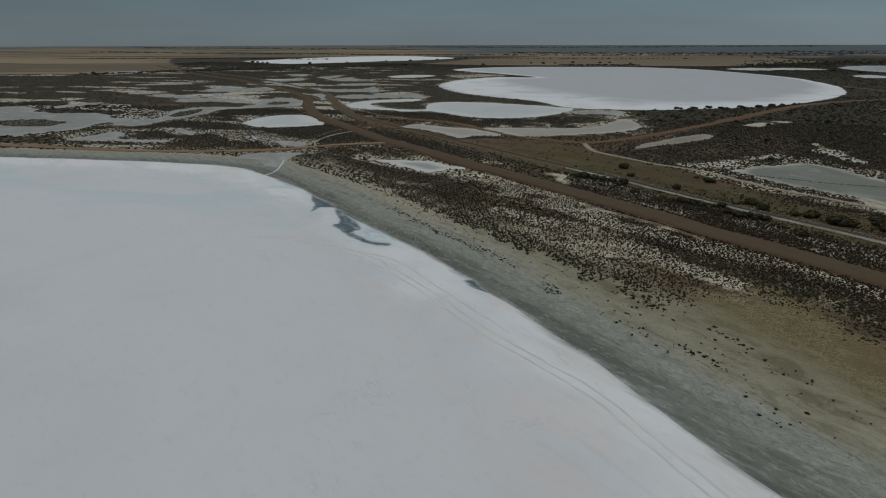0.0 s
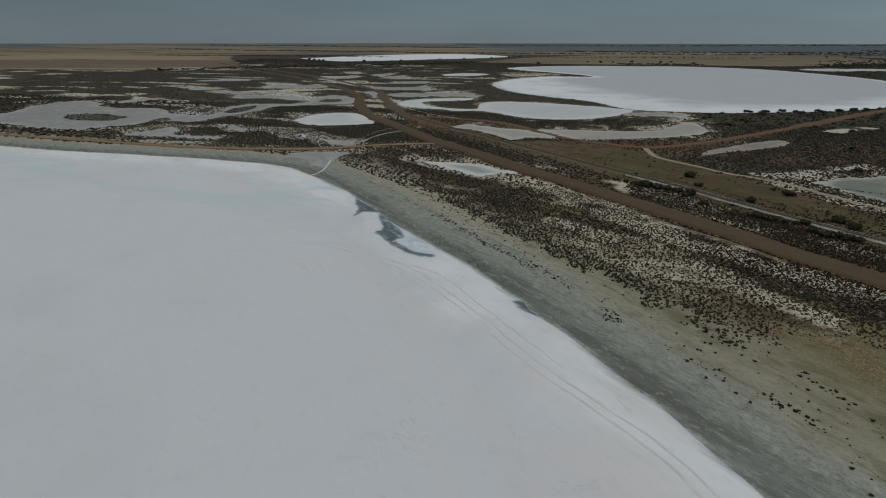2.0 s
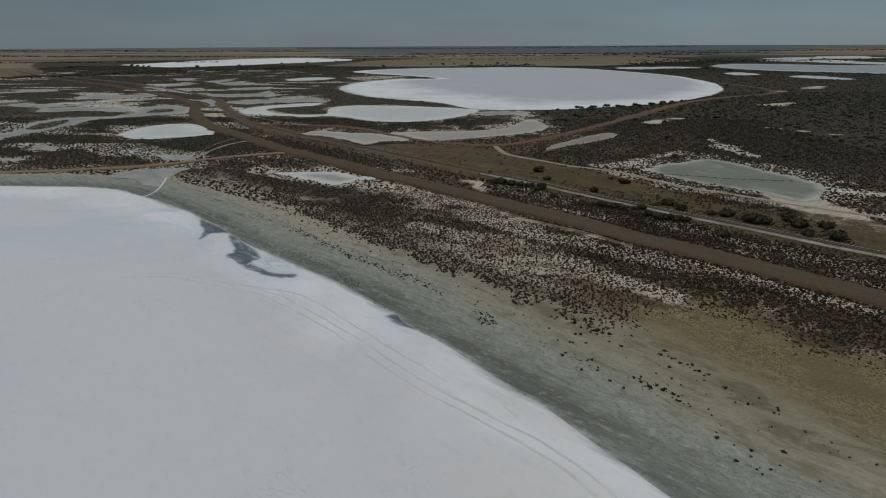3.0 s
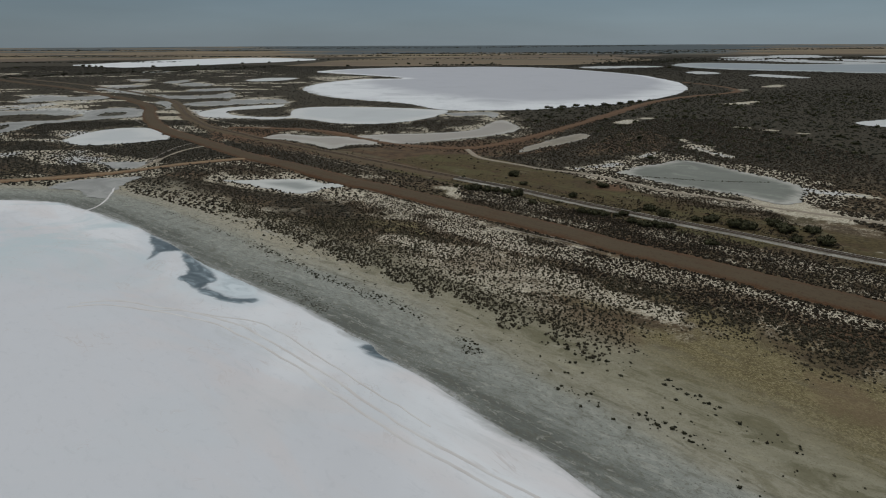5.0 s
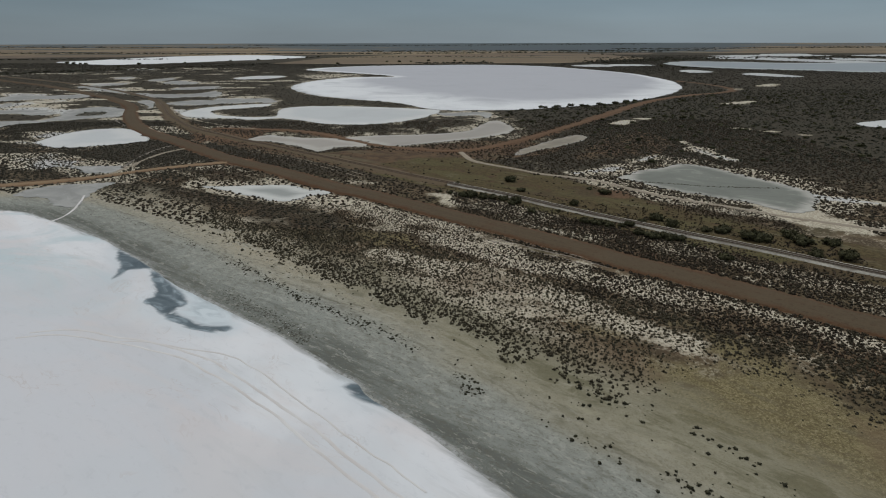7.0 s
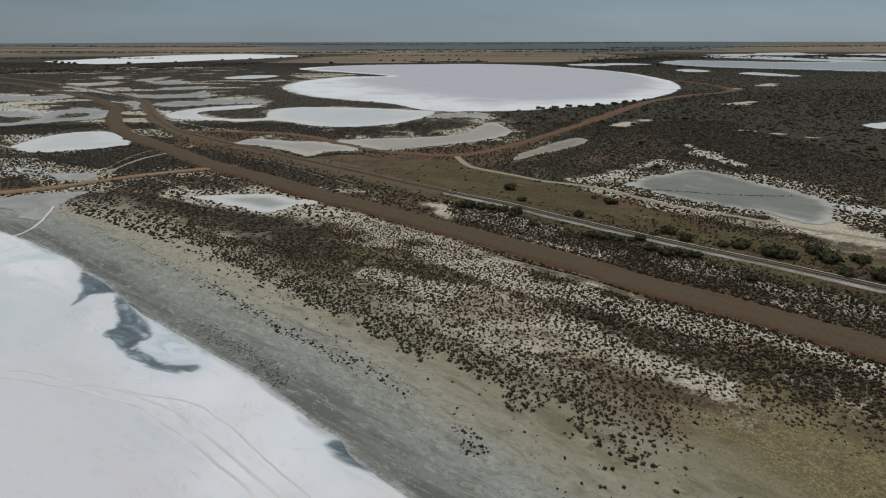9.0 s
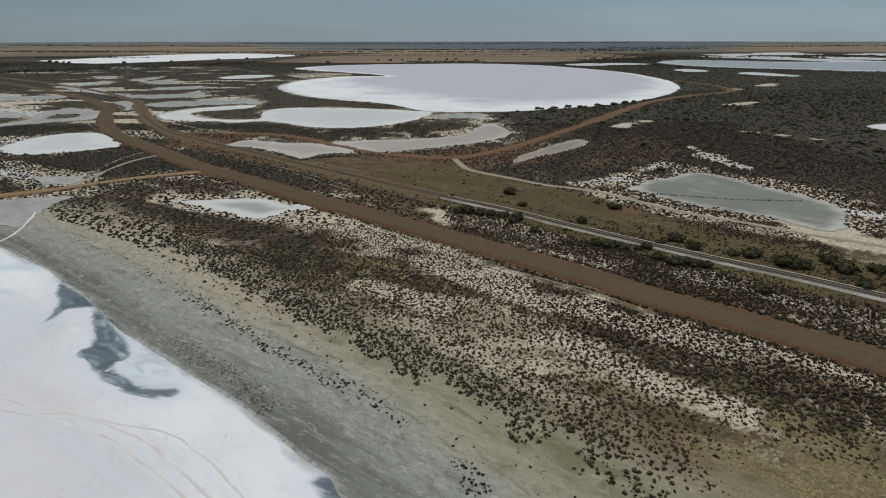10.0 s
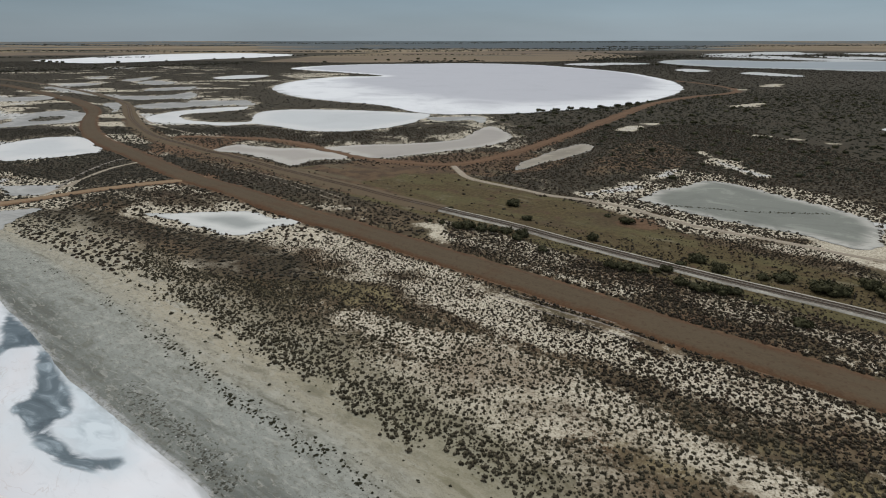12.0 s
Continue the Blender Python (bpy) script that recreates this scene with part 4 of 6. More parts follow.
pan("salt_pan", MAT_STRIP, "far white salt strip beyond the grey lake", 4,
    [(1086, 1962), (1269, 2038), (1197, 1867), (1048, 1803)])
pan("salt_pan", MAT_STRIP, "thin white salt strip behind the round lake", 3,
    [(307, 1081), (354, 1130), (397, 1075), (331, 1032)])

CHANNELS = []


def channel(half, *line):
    """Notes a thin salt channel through the scrub: half width and centre line."""
    CHANNELS.append((list(line), half))


channel(12, (-367.6, 623.5), (-333.7, 638.1))
channel(14, (-485.6, 946.7), (-447.5, 962.1))
channel(16, (-690, 911.5), (-644.3, 891.1))
channel(10, (-388.6, 743.4), (-360, 700))
channel(2.2, (139.5, 297.5), (149.2, 289.6), (156.3, 278.8), (161.4, 270.4))
channel(1, (98.2, 261.7), (96.1, 237.7), (99.3, 221.9))
channel(3.6, (36.5, 203.8), (44, 205.5), (50.5, 208), (57, 213.5))
channel(2, (57, 214), (64.5, 221.5), (75.5, 230.3))
channel(2, (97, 176), (103, 170), (112, 164))
channel(5, (245, 505), (262, 530))
channel(6, (300, 560), (330, 590))
channel(4.2, (86.8, 312), (98.5, 326), (113, 336))
channel(4, (183, 403), (201, 412), (218, 425))
channel(1.6, (147.2, 308), (150.4, 288), (154, 272.1), (170, 269))
channel(2.2, (-199, 190), (-185, 192), (-167, 196))
channel(8, (-296, 437), (-278, 440))
ROAD_L, SIDE_L, RAIL_L = spline(ROAD), spline(SIDE_ROAD), spline(RAIL)
BARE_L = spline([(3.2, 144.2), (7.4, 139.9), (12.3, 135.7), (16.8, 132.1), (20.5, 129.2), (25.0, 125.0), (28.2, 122.0)])
RED_L, PALE_L, Y_L, SERVICE_L = spline(TRACK_RED), spline(TRACK_PALE), spline(TRACK_Y), spline(SERVICE)
# the curved shore, then a coarse far side behind the viewer
LAKE_OUTLINE = np.vstack([spline(SHORE), spline([SHORE[-1]] + LAKE_BACK + [SHORE[0]])[1:-1]])


def ragged(line, amount, seed):
    """A closed bank, resampled and worn by noise at two scales."""
    q = resample(line, 0.8, True, 0.006)
    tan = np.roll(q, -1, 0) - np.roll(q, 1, 0)
    nrm = np.stack([tan[:, 1], -tan[:, 0]], 1) / np.maximum(np.hypot(tan[:, 0], tan[:, 1]), 1e-6)[:, None]
    w = (rough_noise(q[:, 0], q[:, 1], 9 * max(1, amount / 2), seed) - 0.5) * 2.2 + (rough_noise(q[:, 0], q[:, 1], 2.2, seed + 5) - 0.5)
    q = q + nrm * (w * amount)[:, None]
    if amount > 2:
        fray = (rough_noise(q[:, 0], q[:, 1] * 0.3, 11, seed + 8, 4) - 0.5) * np.clip(0.045 * np.hypot(q[:, 0], q[:, 1]) - 6, 0, 22)
        q[:, 1] += fray
    return q


def shore_bank(line):
    q = resample(line, 0.7, True, 0.005)
    tan = np.roll(q, -1, 0) - np.roll(q, 1, 0)
    nrm = np.stack([tan[:, 1], -tan[:, 0]], 1) / np.maximum(np.hypot(tan[:, 0], tan[:, 1]), 1e-6)[:, None]
    w = (rough_noise(q[:, 0], q[:, 1], 17, 3, 5) - 0.5) * 1.5
    return q + nrm * w[:, None]


LAKE_BANK = shore_bank(LAKE_OUTLINE)
PAN_BANKS = [ragged(spline(o, True), r, 20 + k) for k, (_, o, _, _, r) in enumerate(PANS)]


def channel_bank(line, half, seed):
    c = spline(line, n=14)
    tan = np.gradient(c, axis=0)
    nrm = np.stack([-tan[:, 1], tan[:, 0]], 1) / np.hypot(tan[:, 0], tan[:, 1])[:, None]
    u = np.linspace(0, 1, len(c))
    w = half * (0.35 + 0.65 * np.sqrt(np.clip(np.sin(np.pi * u), 0, 1)))
    return ragged(np.vstack([c + nrm * (w * (0.6 + 0.8 * rough_noise(c[:, 0], c[:, 1], half * 3, seed)))[:, None],
                             (c - nrm * (w * (0.6 + 0.8 * rough_noise(c[:, 0], c[:, 1], half * 3, seed + 3)))[:, None])[::-1]]), half * 0.3, seed)


CHANNEL_BANKS = [channel_bank(c, h, 60 + k) for k, (c, h) in enumerate(CHANNELS)]


def rise(x, y):
    """The land climbs gently to the skyline."""
    d = np.hypot(x, y - 40)
    return (smooth(d, 2300, 4700) * 31 + smooth(d, 2600, 4500) * 7 * (rough_noise(x, y, 900, 90) - 0.5)
            - smooth(d, 4720, 4930) * 6)


def zone(x, y, outline, soft):
    """1 within a plan outline, 0 outside it, with an uneven edge."""
    d = near_distance(x, y, spline(outline, True), True, 30.0)
    return smooth(-d + 8.0 * (rough_noise(x, y, 4.5, 27, 4) - 0.5), -1.4 * soft, 1.4 * soft)


def cover(x, y):
    """What grows or lies at many places of the plan: distances and shares from 0 to 1."""
    shore = near_distance(x, y, LAKE_BANK, True, 400.0)
    pan = np.full(x.shape, 60.0)
    for bank in PAN_BANKS:
        pan = np.minimum(pan, near_distance(x, y, bank, True, 60.0))
    road = np.minimum(near_distance(x, y, ROAD_L, False, 40.0) - 3.9, near_distance(x, y, SIDE_L, False, 40.0) - 2.2)
    rail = near_distance(x, y, RAIL_L, False, 40.0)
    track = np.minimum(near_distance(x, y, RED_L, False, 40.0) - 2.4,
                       np.minimum(near_distance(x, y, PALE_L, False, 40.0) - 1.5, np.minimum(near_distance(x, y, Y_L, False, 40.0), near_distance(x, y, BARE_L, False, 40.0)) - 1.2))
    along, across = x * 0.788 - y * 0.616, x * 0.616 + y * 0.788
    n1 = rough_noise(along * 0.28, across, 7.0, 11)
    n2 = rough_noise(x, y, 26.0, 12)
    n3 = rough_noise(x, y, 5.0, 13)
    thicket = smooth(-near_distance(x, y, spline(THICKET, True), True, 40.0), -4, 4)
    grass = smooth(-near_distance(x, y, spline(GRASS, True), True, 40.0), -4, 5)
    grass = np.maximum(grass, 0.75 * smooth(rail, 9.0, 4.0) * smooth(y, 330, 290))
    meadow = smooth(-near_distance(x, y, spline(MEADOW, True), True, 40.0) + 9 * (n3 - 0.5), -8, 8)
    between = smooth(shore, 18, 26) * smooth(y, 320, 230) * smooth(x, -140, -110)
    between *= smooth(across, 205, 180)
    white = zone(x, y, WHITE_MID, 3)
    white = np.maximum(white, zone(x, y, WHITE_ROAD, 2.5))
    white = np.maximum(white, smooth(near_distance(x, y, spline(WHITE_THIN), False, 30.0), 3.0, 1.0))
    white = np.maximum(white, 0.8 * smooth(near_distance(x, y, spline(WHITE_LOW), False, 30.0), 2.4, 0.8))
    white = np.maximum(white, 0.66 * zone(x, y, POND_SPECKS, 3))
    roadside = zone(x, y, WHITE_ROAD, 3)
    russet = zone(x, y, RUSSET, 4)
    olive = np.maximum(zone(x, y, OLIVE_TURF, 2.5), zone(x, y, OLIVE_SPOT, 2.5))
    ochre = np.maximum(zone(x, y, OCHRE, 3), 0.8 * zone(x, y, OCHRE_MID, 3))
    bare_shore = zone(x, y, BARE_SHORE, 1.0)
    gloom = np.maximum(zone(x, y, DARK_ROAD, 2.5), 0.75 * zone(x, y, DARK_LOW, 2.5))
    # patches within the scrub: dark matted bands, white crust and ochre turf
    patch = rough_noise(along * 0.26, across, 6.0, 21, 4)
    mats = rough_noise(along * 0.33, across + 6 * (n2 - 0.5), 7.5, 22, 4)
    lakeside = between * smooth(across, 132, 122)
    band = lakeside * smooth(shore, 24, 32) * np.maximum(0.42 * gloom * smooth(mats, 0.40, 0.62), 0.45 * smooth(mats - 0.13 * white, 0.57, 0.66))
    turf = np.maximum(np.maximum(olive, 0.8 * ochre), 0.5 * lakeside * smooth(rough_noise(along * 0.4, across, 10.0, 25, 4), 0.58, 0.66) * smooth(road, 9, 16) * (1 - thicket) * (1 - white))
    white *= (1 - 0.7 * np.maximum(olive, 0.8 * ochre)) * (1 - 0.35 * gloom) * (1 - 0.6 * smooth(x, 26, 44))
    salt = 0.12 + 0.22 * (n2 - 0.4) + between * (0.12 * smooth(across, 128, 118) + 0.16 * smooth(n1, 0.42, 0.64) + white * (0.12 + 0.30 * smooth(patch, 0.58, 0.42)) + 0.20 * russet * smooth(n3, 0.35, 0.6))
    salt += np.where(y < 235, 0.54, 0.30) * smooth(pan, np.where(y < 235, 8.0, 13.0), 1.0) * (0.15 + 1.2 * n3)
    salt += 0.13 * smooth(road, 10, 2) * (y < 240) * smooth(n3, 0.3, 0.6)
    salt += 0.45 * smooth(near_distance(x, y, PALE_L, False, 40.0), 9, 2) * smooth(x, 34, 44) * smooth(n3, 0.25, 0.55)
    salt = np.where((shore > 14) & (across < 205) & (y < 240), np.minimum(salt, 0.60 + 0.10 * n3), salt)
    clearing = smooth(near_distance(x, y, np.array([(-7.5, 178.5), (-3.0, 175.5), (-3.4, 170.5), (-1.6, 164.5)]), False, 30.0) + 2.5 * (n3 - 0.5), 2.6, 0.9)
    salt += 0.30 * clearing
    salt += 0.22 * smooth(np.minimum(road, rail), 14, 6) * smooth(n1, 0.4, 0.6) * (y < 200)
    salt *= 1 - 0.80 * band
    inland = smooth(across, 124, 131) * smooth(x, -4, -16) * smooth(across, 176, 166) * smooth(y, 300, 270)
    salt *= 1 - 0.62 * inland * smooth(rough_noise(along * 0.15, across, 3.0, 35, 4), 0.62, 0.54)
    salt += 0.30 * smooth(near_distance(x, y, np.array([(-44, 176), (-34, 168), (-24, 160), (-14, 158)]), False, 30.0), 9, 4) * smooth(n3, 0.3, 0.5)
    # white crust under dark clumps: between road and railway, round the grey pan and south of the pale track
    speck = smooth(road, 1.0, 3.0) * smooth(rail, 4.0, 6.0) * smooth(across, 122, 128) * smooth(across, 158, 150) * smooth(x, -12, 8)
    strip_ = speck * 1.0
    speck = speck * 0.72
    speck = np.maximum(speck, 0.55 * smooth(pan, 11, 4) * smooth(y, 350, 335) * smooth(y, 235, 245))
    speck = np.maximum(speck, 0.95 * smooth(pan, 30, 12) * smooth(x, -95, -70) * smooth(x, 80, 62) * smooth(y, 248, 262) * smooth(y, 410, 380) * smooth(rough_noise(x, y * 0.6, 9, 34), 0.32, 0.52))
    speck = np.maximum(speck, zone(x, y, PAN_MARGIN, 2))
    speck = np.maximum(speck, smooth(pan, 13, 6) * smooth(x, 30, 42) * (y < 245))
    speck = np.maximum(speck, smooth(near_distance(x, y, PALE_L, False, 40.0), 9, 5) * smooth(x, 42, 52))
    speck = np.maximum(speck, smooth(np.hypot((x + 105) / 62, (y - 240) / 52), 1.0, 0.75) * 0.38)
    salt = np.maximum(salt, speck * (0.24 + 0.38 * smooth(rough_noise(along * 0.5, across, 6, 26, 4), 0.38, 0.56)))
    salt = np.where((shore > 14) & (across < 135) & (y < 240) & (clearing < 0.05), np.minimum(salt, 0.58 + 0.10 * n3), salt)
    close = np.maximum(strip_, lakeside * smooth(x, 2, 26) * smooth(across, 92, 106))
    salt *= (1 - 0.10 * close) * (1 - 0.8 * smooth(road, 1.3, 0.4))
    rust = smooth(-near_distance(x, y, spline(RUSTY, True), True, 30.0), -3, 3)
    rust = np.maximum(rust, 0.8 * smooth(rough_noise(along * 0.5, across, 12, 17), 0.58, 0.72) * smooth(shore, 20, 30) * smooth(across, 118, 108))
    lawn = meadow * 1.0
    meadow = np.maximum(meadow, 0.6 * turf)
    salt *= 1 - 0.6 * olive
    rust = np.maximum(rust, 0.5 * lawn * smooth(x, 34, 22) * smooth(n3, 0.4, 0.6))
    rust = np.maximum(rust, np.maximum(0.55 * ochre, 0.62 * russet))
    far_west = smooth(y, 190, 230) * smooth(x, -60, -140) * smooth(y, 1350, 1000)
    salt -= 0.15 * smooth(y, 215, 260) * smooth(pan, 3, 9)
    brook = np.full(x.shape, 60.0)
    for bank in CHANNEL_BANKS:
        brook = np.minimum(brook, near_distance(x, y, bank, True, 60.0))
    soft = np.clip(0.013 * np.hypot(x, y), 1.5, 9.0)
    salt += 0.85 * smooth(-brook / soft + (3.2 + 3.0 * smooth(y, 200, 260)) * (rough_noise(x * 0.55 + 0.3 * y, y, 11, 18, 5) - 0.5), -0.6, 0.6)
    flats = rough_noise(x * 0.45 + 0.2 * y, y * 1.1, 20, 15, 4)
    salt += far_west * 0.75 * smooth(flats, 0.56, 0.64) * smooth(rough_noise(x, y, 120, 16), 0.35, 0.6)
    windows = smooth(rough_noise(along * 0.5, across, 4.0, 28, 4), 0.60, 0.68)
    salt = np.where(thicket > 0.01, salt * (1 - 0.6 * thicket) + 0.38 * thicket * windows, salt)
    salt *= 1 - 0.55 * smooth(x, 20, 60) * smooth(y, 225, 260) * smooth(brook, -1.0, 3.0)
    dist = np.hypot(x, y)
    west = smooth(-near_distance(x, y, np.array(WEST_FIELD, float), True, 120.0), -30, 40)
    east = smooth(-near_distance(x, y, np.array(EAST_FIELD, float), True, 120.0), -30, 30)
    paddock = np.maximum(np.maximum(west, east), smooth(dist, 1950, 2150))
    bearing = x / np.maximum(y, 1.0)
    paddock *= 1 - 0.9 * smooth(bearing, 0.33, 0.40) * smooth(dist, 2700, 2350) * smooth(rough_noise(x * 0.3, y, 140, 29), 0.75, 0.5)
    # above 1 the belts thicken and take on the painted haze
    woods_haze = smooth(dist, 1200, 1700) + smooth(dist, 2600, 4200)
    woods_haze += 1.5 * smooth(dist, 2300, 2900) * smooth(bearing, -0.32, -0.18) * smooth(bearing, 0.62, 0.35) * smooth(dist, 4700, 4300)
    red = np.maximum(0.78 * smooth(road + 2.0 * (n3 - 0.5), 1.5, 0.2), 0.8 * smooth(near_distance(x, y, RED_L, False, 40.0) - 2.4 + 3 * (n3 - 0.5), 3.5, 0.5))
    junction = np.hypot((x + 98) / 1.0, (y - 285) / 1.2)
    red = np.maximum(red, 0.74 * smooth(junction + 14 * (n3 - 0.5), 26, 12))
    red = np.maximum(red, 0.9 * smooth(np.hypot(x + 76, (y - 224) * 0.8) + 5 * (n3 - 0.5), 9, 4))
    red = np.maximum(red, 0.7 * smooth(np.hypot(x - 44, y - 177), 9, 3))
    dust = 0.75 * smooth(-near_distance(x, y, spline(DUST_RAIL, True), True, 30.0) + 8 * (n3 - 0.5), -5, 3)
    dust = np.maximum(dust, 0.55 * smooth(-near_distance(x, y, spline(DUST_PAN, True), True, 30.0) + 8 * (n3 - 0.5), -4, 4))
    dust = np.maximum(dust, 0.8 * smooth(rail, 8, 4) * smooth(y, 196, 210) * smooth(y, 420, 330))
    tufts = rough_noise(along * 0.7, across, 2.4, 19)
    density = np.clip(1.14 - 0.28 * smooth(salt, 0.18, 0.5) + 1.3 * (tufts - 0.5) + 0.5 * band - 0.15 * smooth(n2, 0.5, 0.7) - 0.25 * turf, 0, 1)
    density = np.clip(density + 0.15 * gloom + 0.30 * roadside + 0.34 * close + 0.25 * speck + 0.35 * smooth(road, 1.8, 0.5) * (across > 60), 0, 1)
    density *= 1 - 0.40 * dust
    density *= 1 - 0.75 * thicket * windows
    return dict(shore=shore, pan=pan, road=road, rail=rail, track=track, salt=np.clip(salt, 0, 1), grass=grass, meadow=meadow,
                paddock=paddock, woods_haze=woods_haze, red=red, thicket=thicket, white=white, close=close, speck=speck, lawn=lawn, band=np.maximum(band, 0.0) * (1 - 0.8 * windows * thicket), bare_shore=bare_shore, dust=dust, density=density * np.maximum(smooth(brook, -1.0, 3.0), np.where(y < 232, 0.45, 0.28 * (x > 20) * (y < 300))) * (1 - clearing), rust=rust)


# ---------------------------------------------------------------- the ground: one sheet to the skyline
def lines(fine_lo, fine_hi, step, lo, hi, grow):
    mid = list(np.arange(fine_lo, fine_hi + step / 2, step))
    up, s, v = [], step, mid[-1]
    while v < hi:
        s *= grow
        v += s
        up.append(min(v, hi))
    down, s, v = [], step, mid[0]
    while v > lo:
        s *= grow
        v -= s
        down.append(max(v, lo))
    return np.array(down[::-1] + mid + up)


def ground_height(c, x, y):
    z = 0.02 + 0.55 * smooth(c["shore"], 0, 45) + 0.35 * (rough_noise(x, y, 14, 30) - 0.5) * smooth(c["shore"], 6, 30)
    z = z + 0.10 * (rough_noise(x, y, 2.5, 31) - 0.5) * smooth(c["shore"], 15, 25)
    z = np.where(c["shore"] < 1.0, -0.03 - 0.3 * smooth(c["shore"], 1.0, -4), z)
    flat = smooth(c["pan"], 10, 0.8)
    z = z * (1 - flat) - 0.02 * flat
    z = z - 0.25 * smooth(c["pan"], 0.5, -3)
    return z + rise(x, y)


GX, GY = lines(-300, 110, 1.85, -4700, 4700, 1.036), lines(40, 440, 1.85, -900, 4930, 1.03)
gx, gy = (a.ravel() for a in np.meshgrid(GX, GY))
gc = cover(gx, gy)
gz = ground_height(gc, gx, gy)
nx, ny = len(GX), len(GY)
qi = (np.arange(ny - 1)[:, None] * nx + np.arange(nx - 1)[None, :]).ravel()
quads = np.stack([qi, qi + 1, qi + nx + 1, qi + nx], 1)
ground = fast_mesh("ground", np.stack([gx, gy, gz], 1), quads, MAT_GROUND)
ground.data.polygons.foreach_set("use_smooth", [True] * len(ground.data.polygons))
set_attr(ground, "shore", gc["shore"])
set_attr(ground, "rust", gc["rust"])
set_attr(ground, "dust", gc["dust"])
set_attr(ground, "flats", smooth(gy + 0.10 * gx, 172, 215))
set_attr(ground, "band", np.maximum(gc["band"], gc["thicket"]))
one = np.ones_like(gx)
set_attr(ground, "cover_a", np.stack([gc["salt"], gc["grass"], gc["paddock"], one], 1), "FLOAT_COLOR")
set_attr(ground, "cover_b", np.stack([gc["red"], gc["meadow"], gc["woods_haze"], one], 1), "FLOAT_COLOR")
tagged(ground, "flat salt-crusted soil with dry scrub litter, mud beach and far stubble fields", "ground", kind="structure")


def height_at(x, y):
    """The ground sheet's height at many places."""
    i = np.clip(np.searchsorted(GX, x) - 1, 0, nx - 2)
    j = np.clip(np.searchsorted(GY, y) - 1, 0, ny - 2)
    u, v = (x - GX[i]) / (GX[i + 1] - GX[i]), (y - GY[j]) / (GY[j + 1] - GY[j])
    z = gz.reshape(ny, nx)
    return (z[j, i] * (1 - u) + z[j, i + 1] * u) * (1 - v) + (z[j + 1, i] * (1 - u) + z[j + 1, i + 1] * u) * v


# ---------------------------------------------------------------- salt lakes, ponds and pans
def sheet(name, bank, z, material, inner, extra=None):
    """A salt sheet inside a bank, with points within so that its colour can change from the bank inwards."""
    from mathutils.geometry import delaunay_2d_cdt
    pts = [Vector(p) for p in bank]
    ix, iy = inner
    d = line_distance(ix, iy, bank, True)
    keep = d < -0.35 * np.maximum(1.0, 0.006 * np.hypot(ix, iy - 50))
    pts += [Vector(p) for p in zip(ix[keep], iy[keep])]
    n = len(bank)
    verts, _, faces, *_ = delaunay_2d_cdt(pts, [], [list(range(n))], 1, 1e-4)
    vx, vy = np.array([v.x for v in verts]), np.array([v.y for v in verts])
    de = np.abs(line_distance(vx, vy, bank, True))
    swell = 0.02 * rough_noise(vx, vy, 9, 40)
    ob = mesh_object(name, np.stack([vx, vy, z + swell * smooth(de, 0, 3)], 1), faces, material)
    if ob.data.polygons and ob.data.polygons[0].normal.z < 0:
        ob.data.flip_normals()
    for key, values in {"edge": de, **(extra(vx, vy) if extra else {})}.items():
        set_attr(ob, key, values)
    return ob


def grid_points(xs, ys):
    a, b = np.meshgrid(xs, ys)
    jx, jy = rough_noise(a, b, 0.37, 50) - 0.5, rough_noise(a, b, 0.41, 51) - 0.5
    return (a + jx * 0.3 * np.gradient(xs)[None, :]).ravel(), (b + jy * 0.3 * np.gradient(ys)[:, None]).ravel()


def lake_marks(x, y):
    """Brine lying on the salt: how far inside a wet patch, and inside the whitish film beside it."""
    wet = np.full(x.shape, -40.0)
    for outline in (WET, WET_ARM, WET_NOTCH):
        wet = np.maximum(wet, -near_distance(x, y, spline(outline, True), True, 40.0))
    wet = np.maximum(wet, (0.85 - near_distance(x, y, spline(WET_TAIL), False, 40.0)) * 1.2)
    film = -near_distance(x, y, spline(WET_FILM, True), True, 40.0)
    return {"wet": wet, "film": film, "mint": smooth(y, 100, 135) * smooth(x, 0, -60) + 0.15}


lake = sheet("salt_lake", LAKE_BANK, 0.0, MAT_LAKE, grid_points(lines(-85, 20, 0.9, -640, 100, 1.08), lines(60, 140, 0.9, -360, 175, 1.09)), lake_marks)
tagged(lake, "vast white salt lake crust with a blue-grey wet patch at the shore", "salt lake", kind="structure")
for (name, _, mat, label, _), bank in zip(PANS, PAN_BANKS):
    lo, hi = bank.min(0), bank.max(0)
    st = max(1.2, float(min(hi - lo)) / 26)
    rim = (lambda x, y, b=bank: {"edge": np.abs(line_distance(x, y, b, True)) * (1.35 + 4.0 * smooth(y, 560, 820)) * smooth(x + 0.35 * y, 20, 360)}) if mat is MAT_ROUND else None
    ob = sheet(name, bank, 0.035, mat, grid_points(np.arange(lo[0], hi[0] + st, st), np.arange(lo[1], hi[1] + st, st)), rim)
    tagged(ob, label, "salt pan", kind="structure")


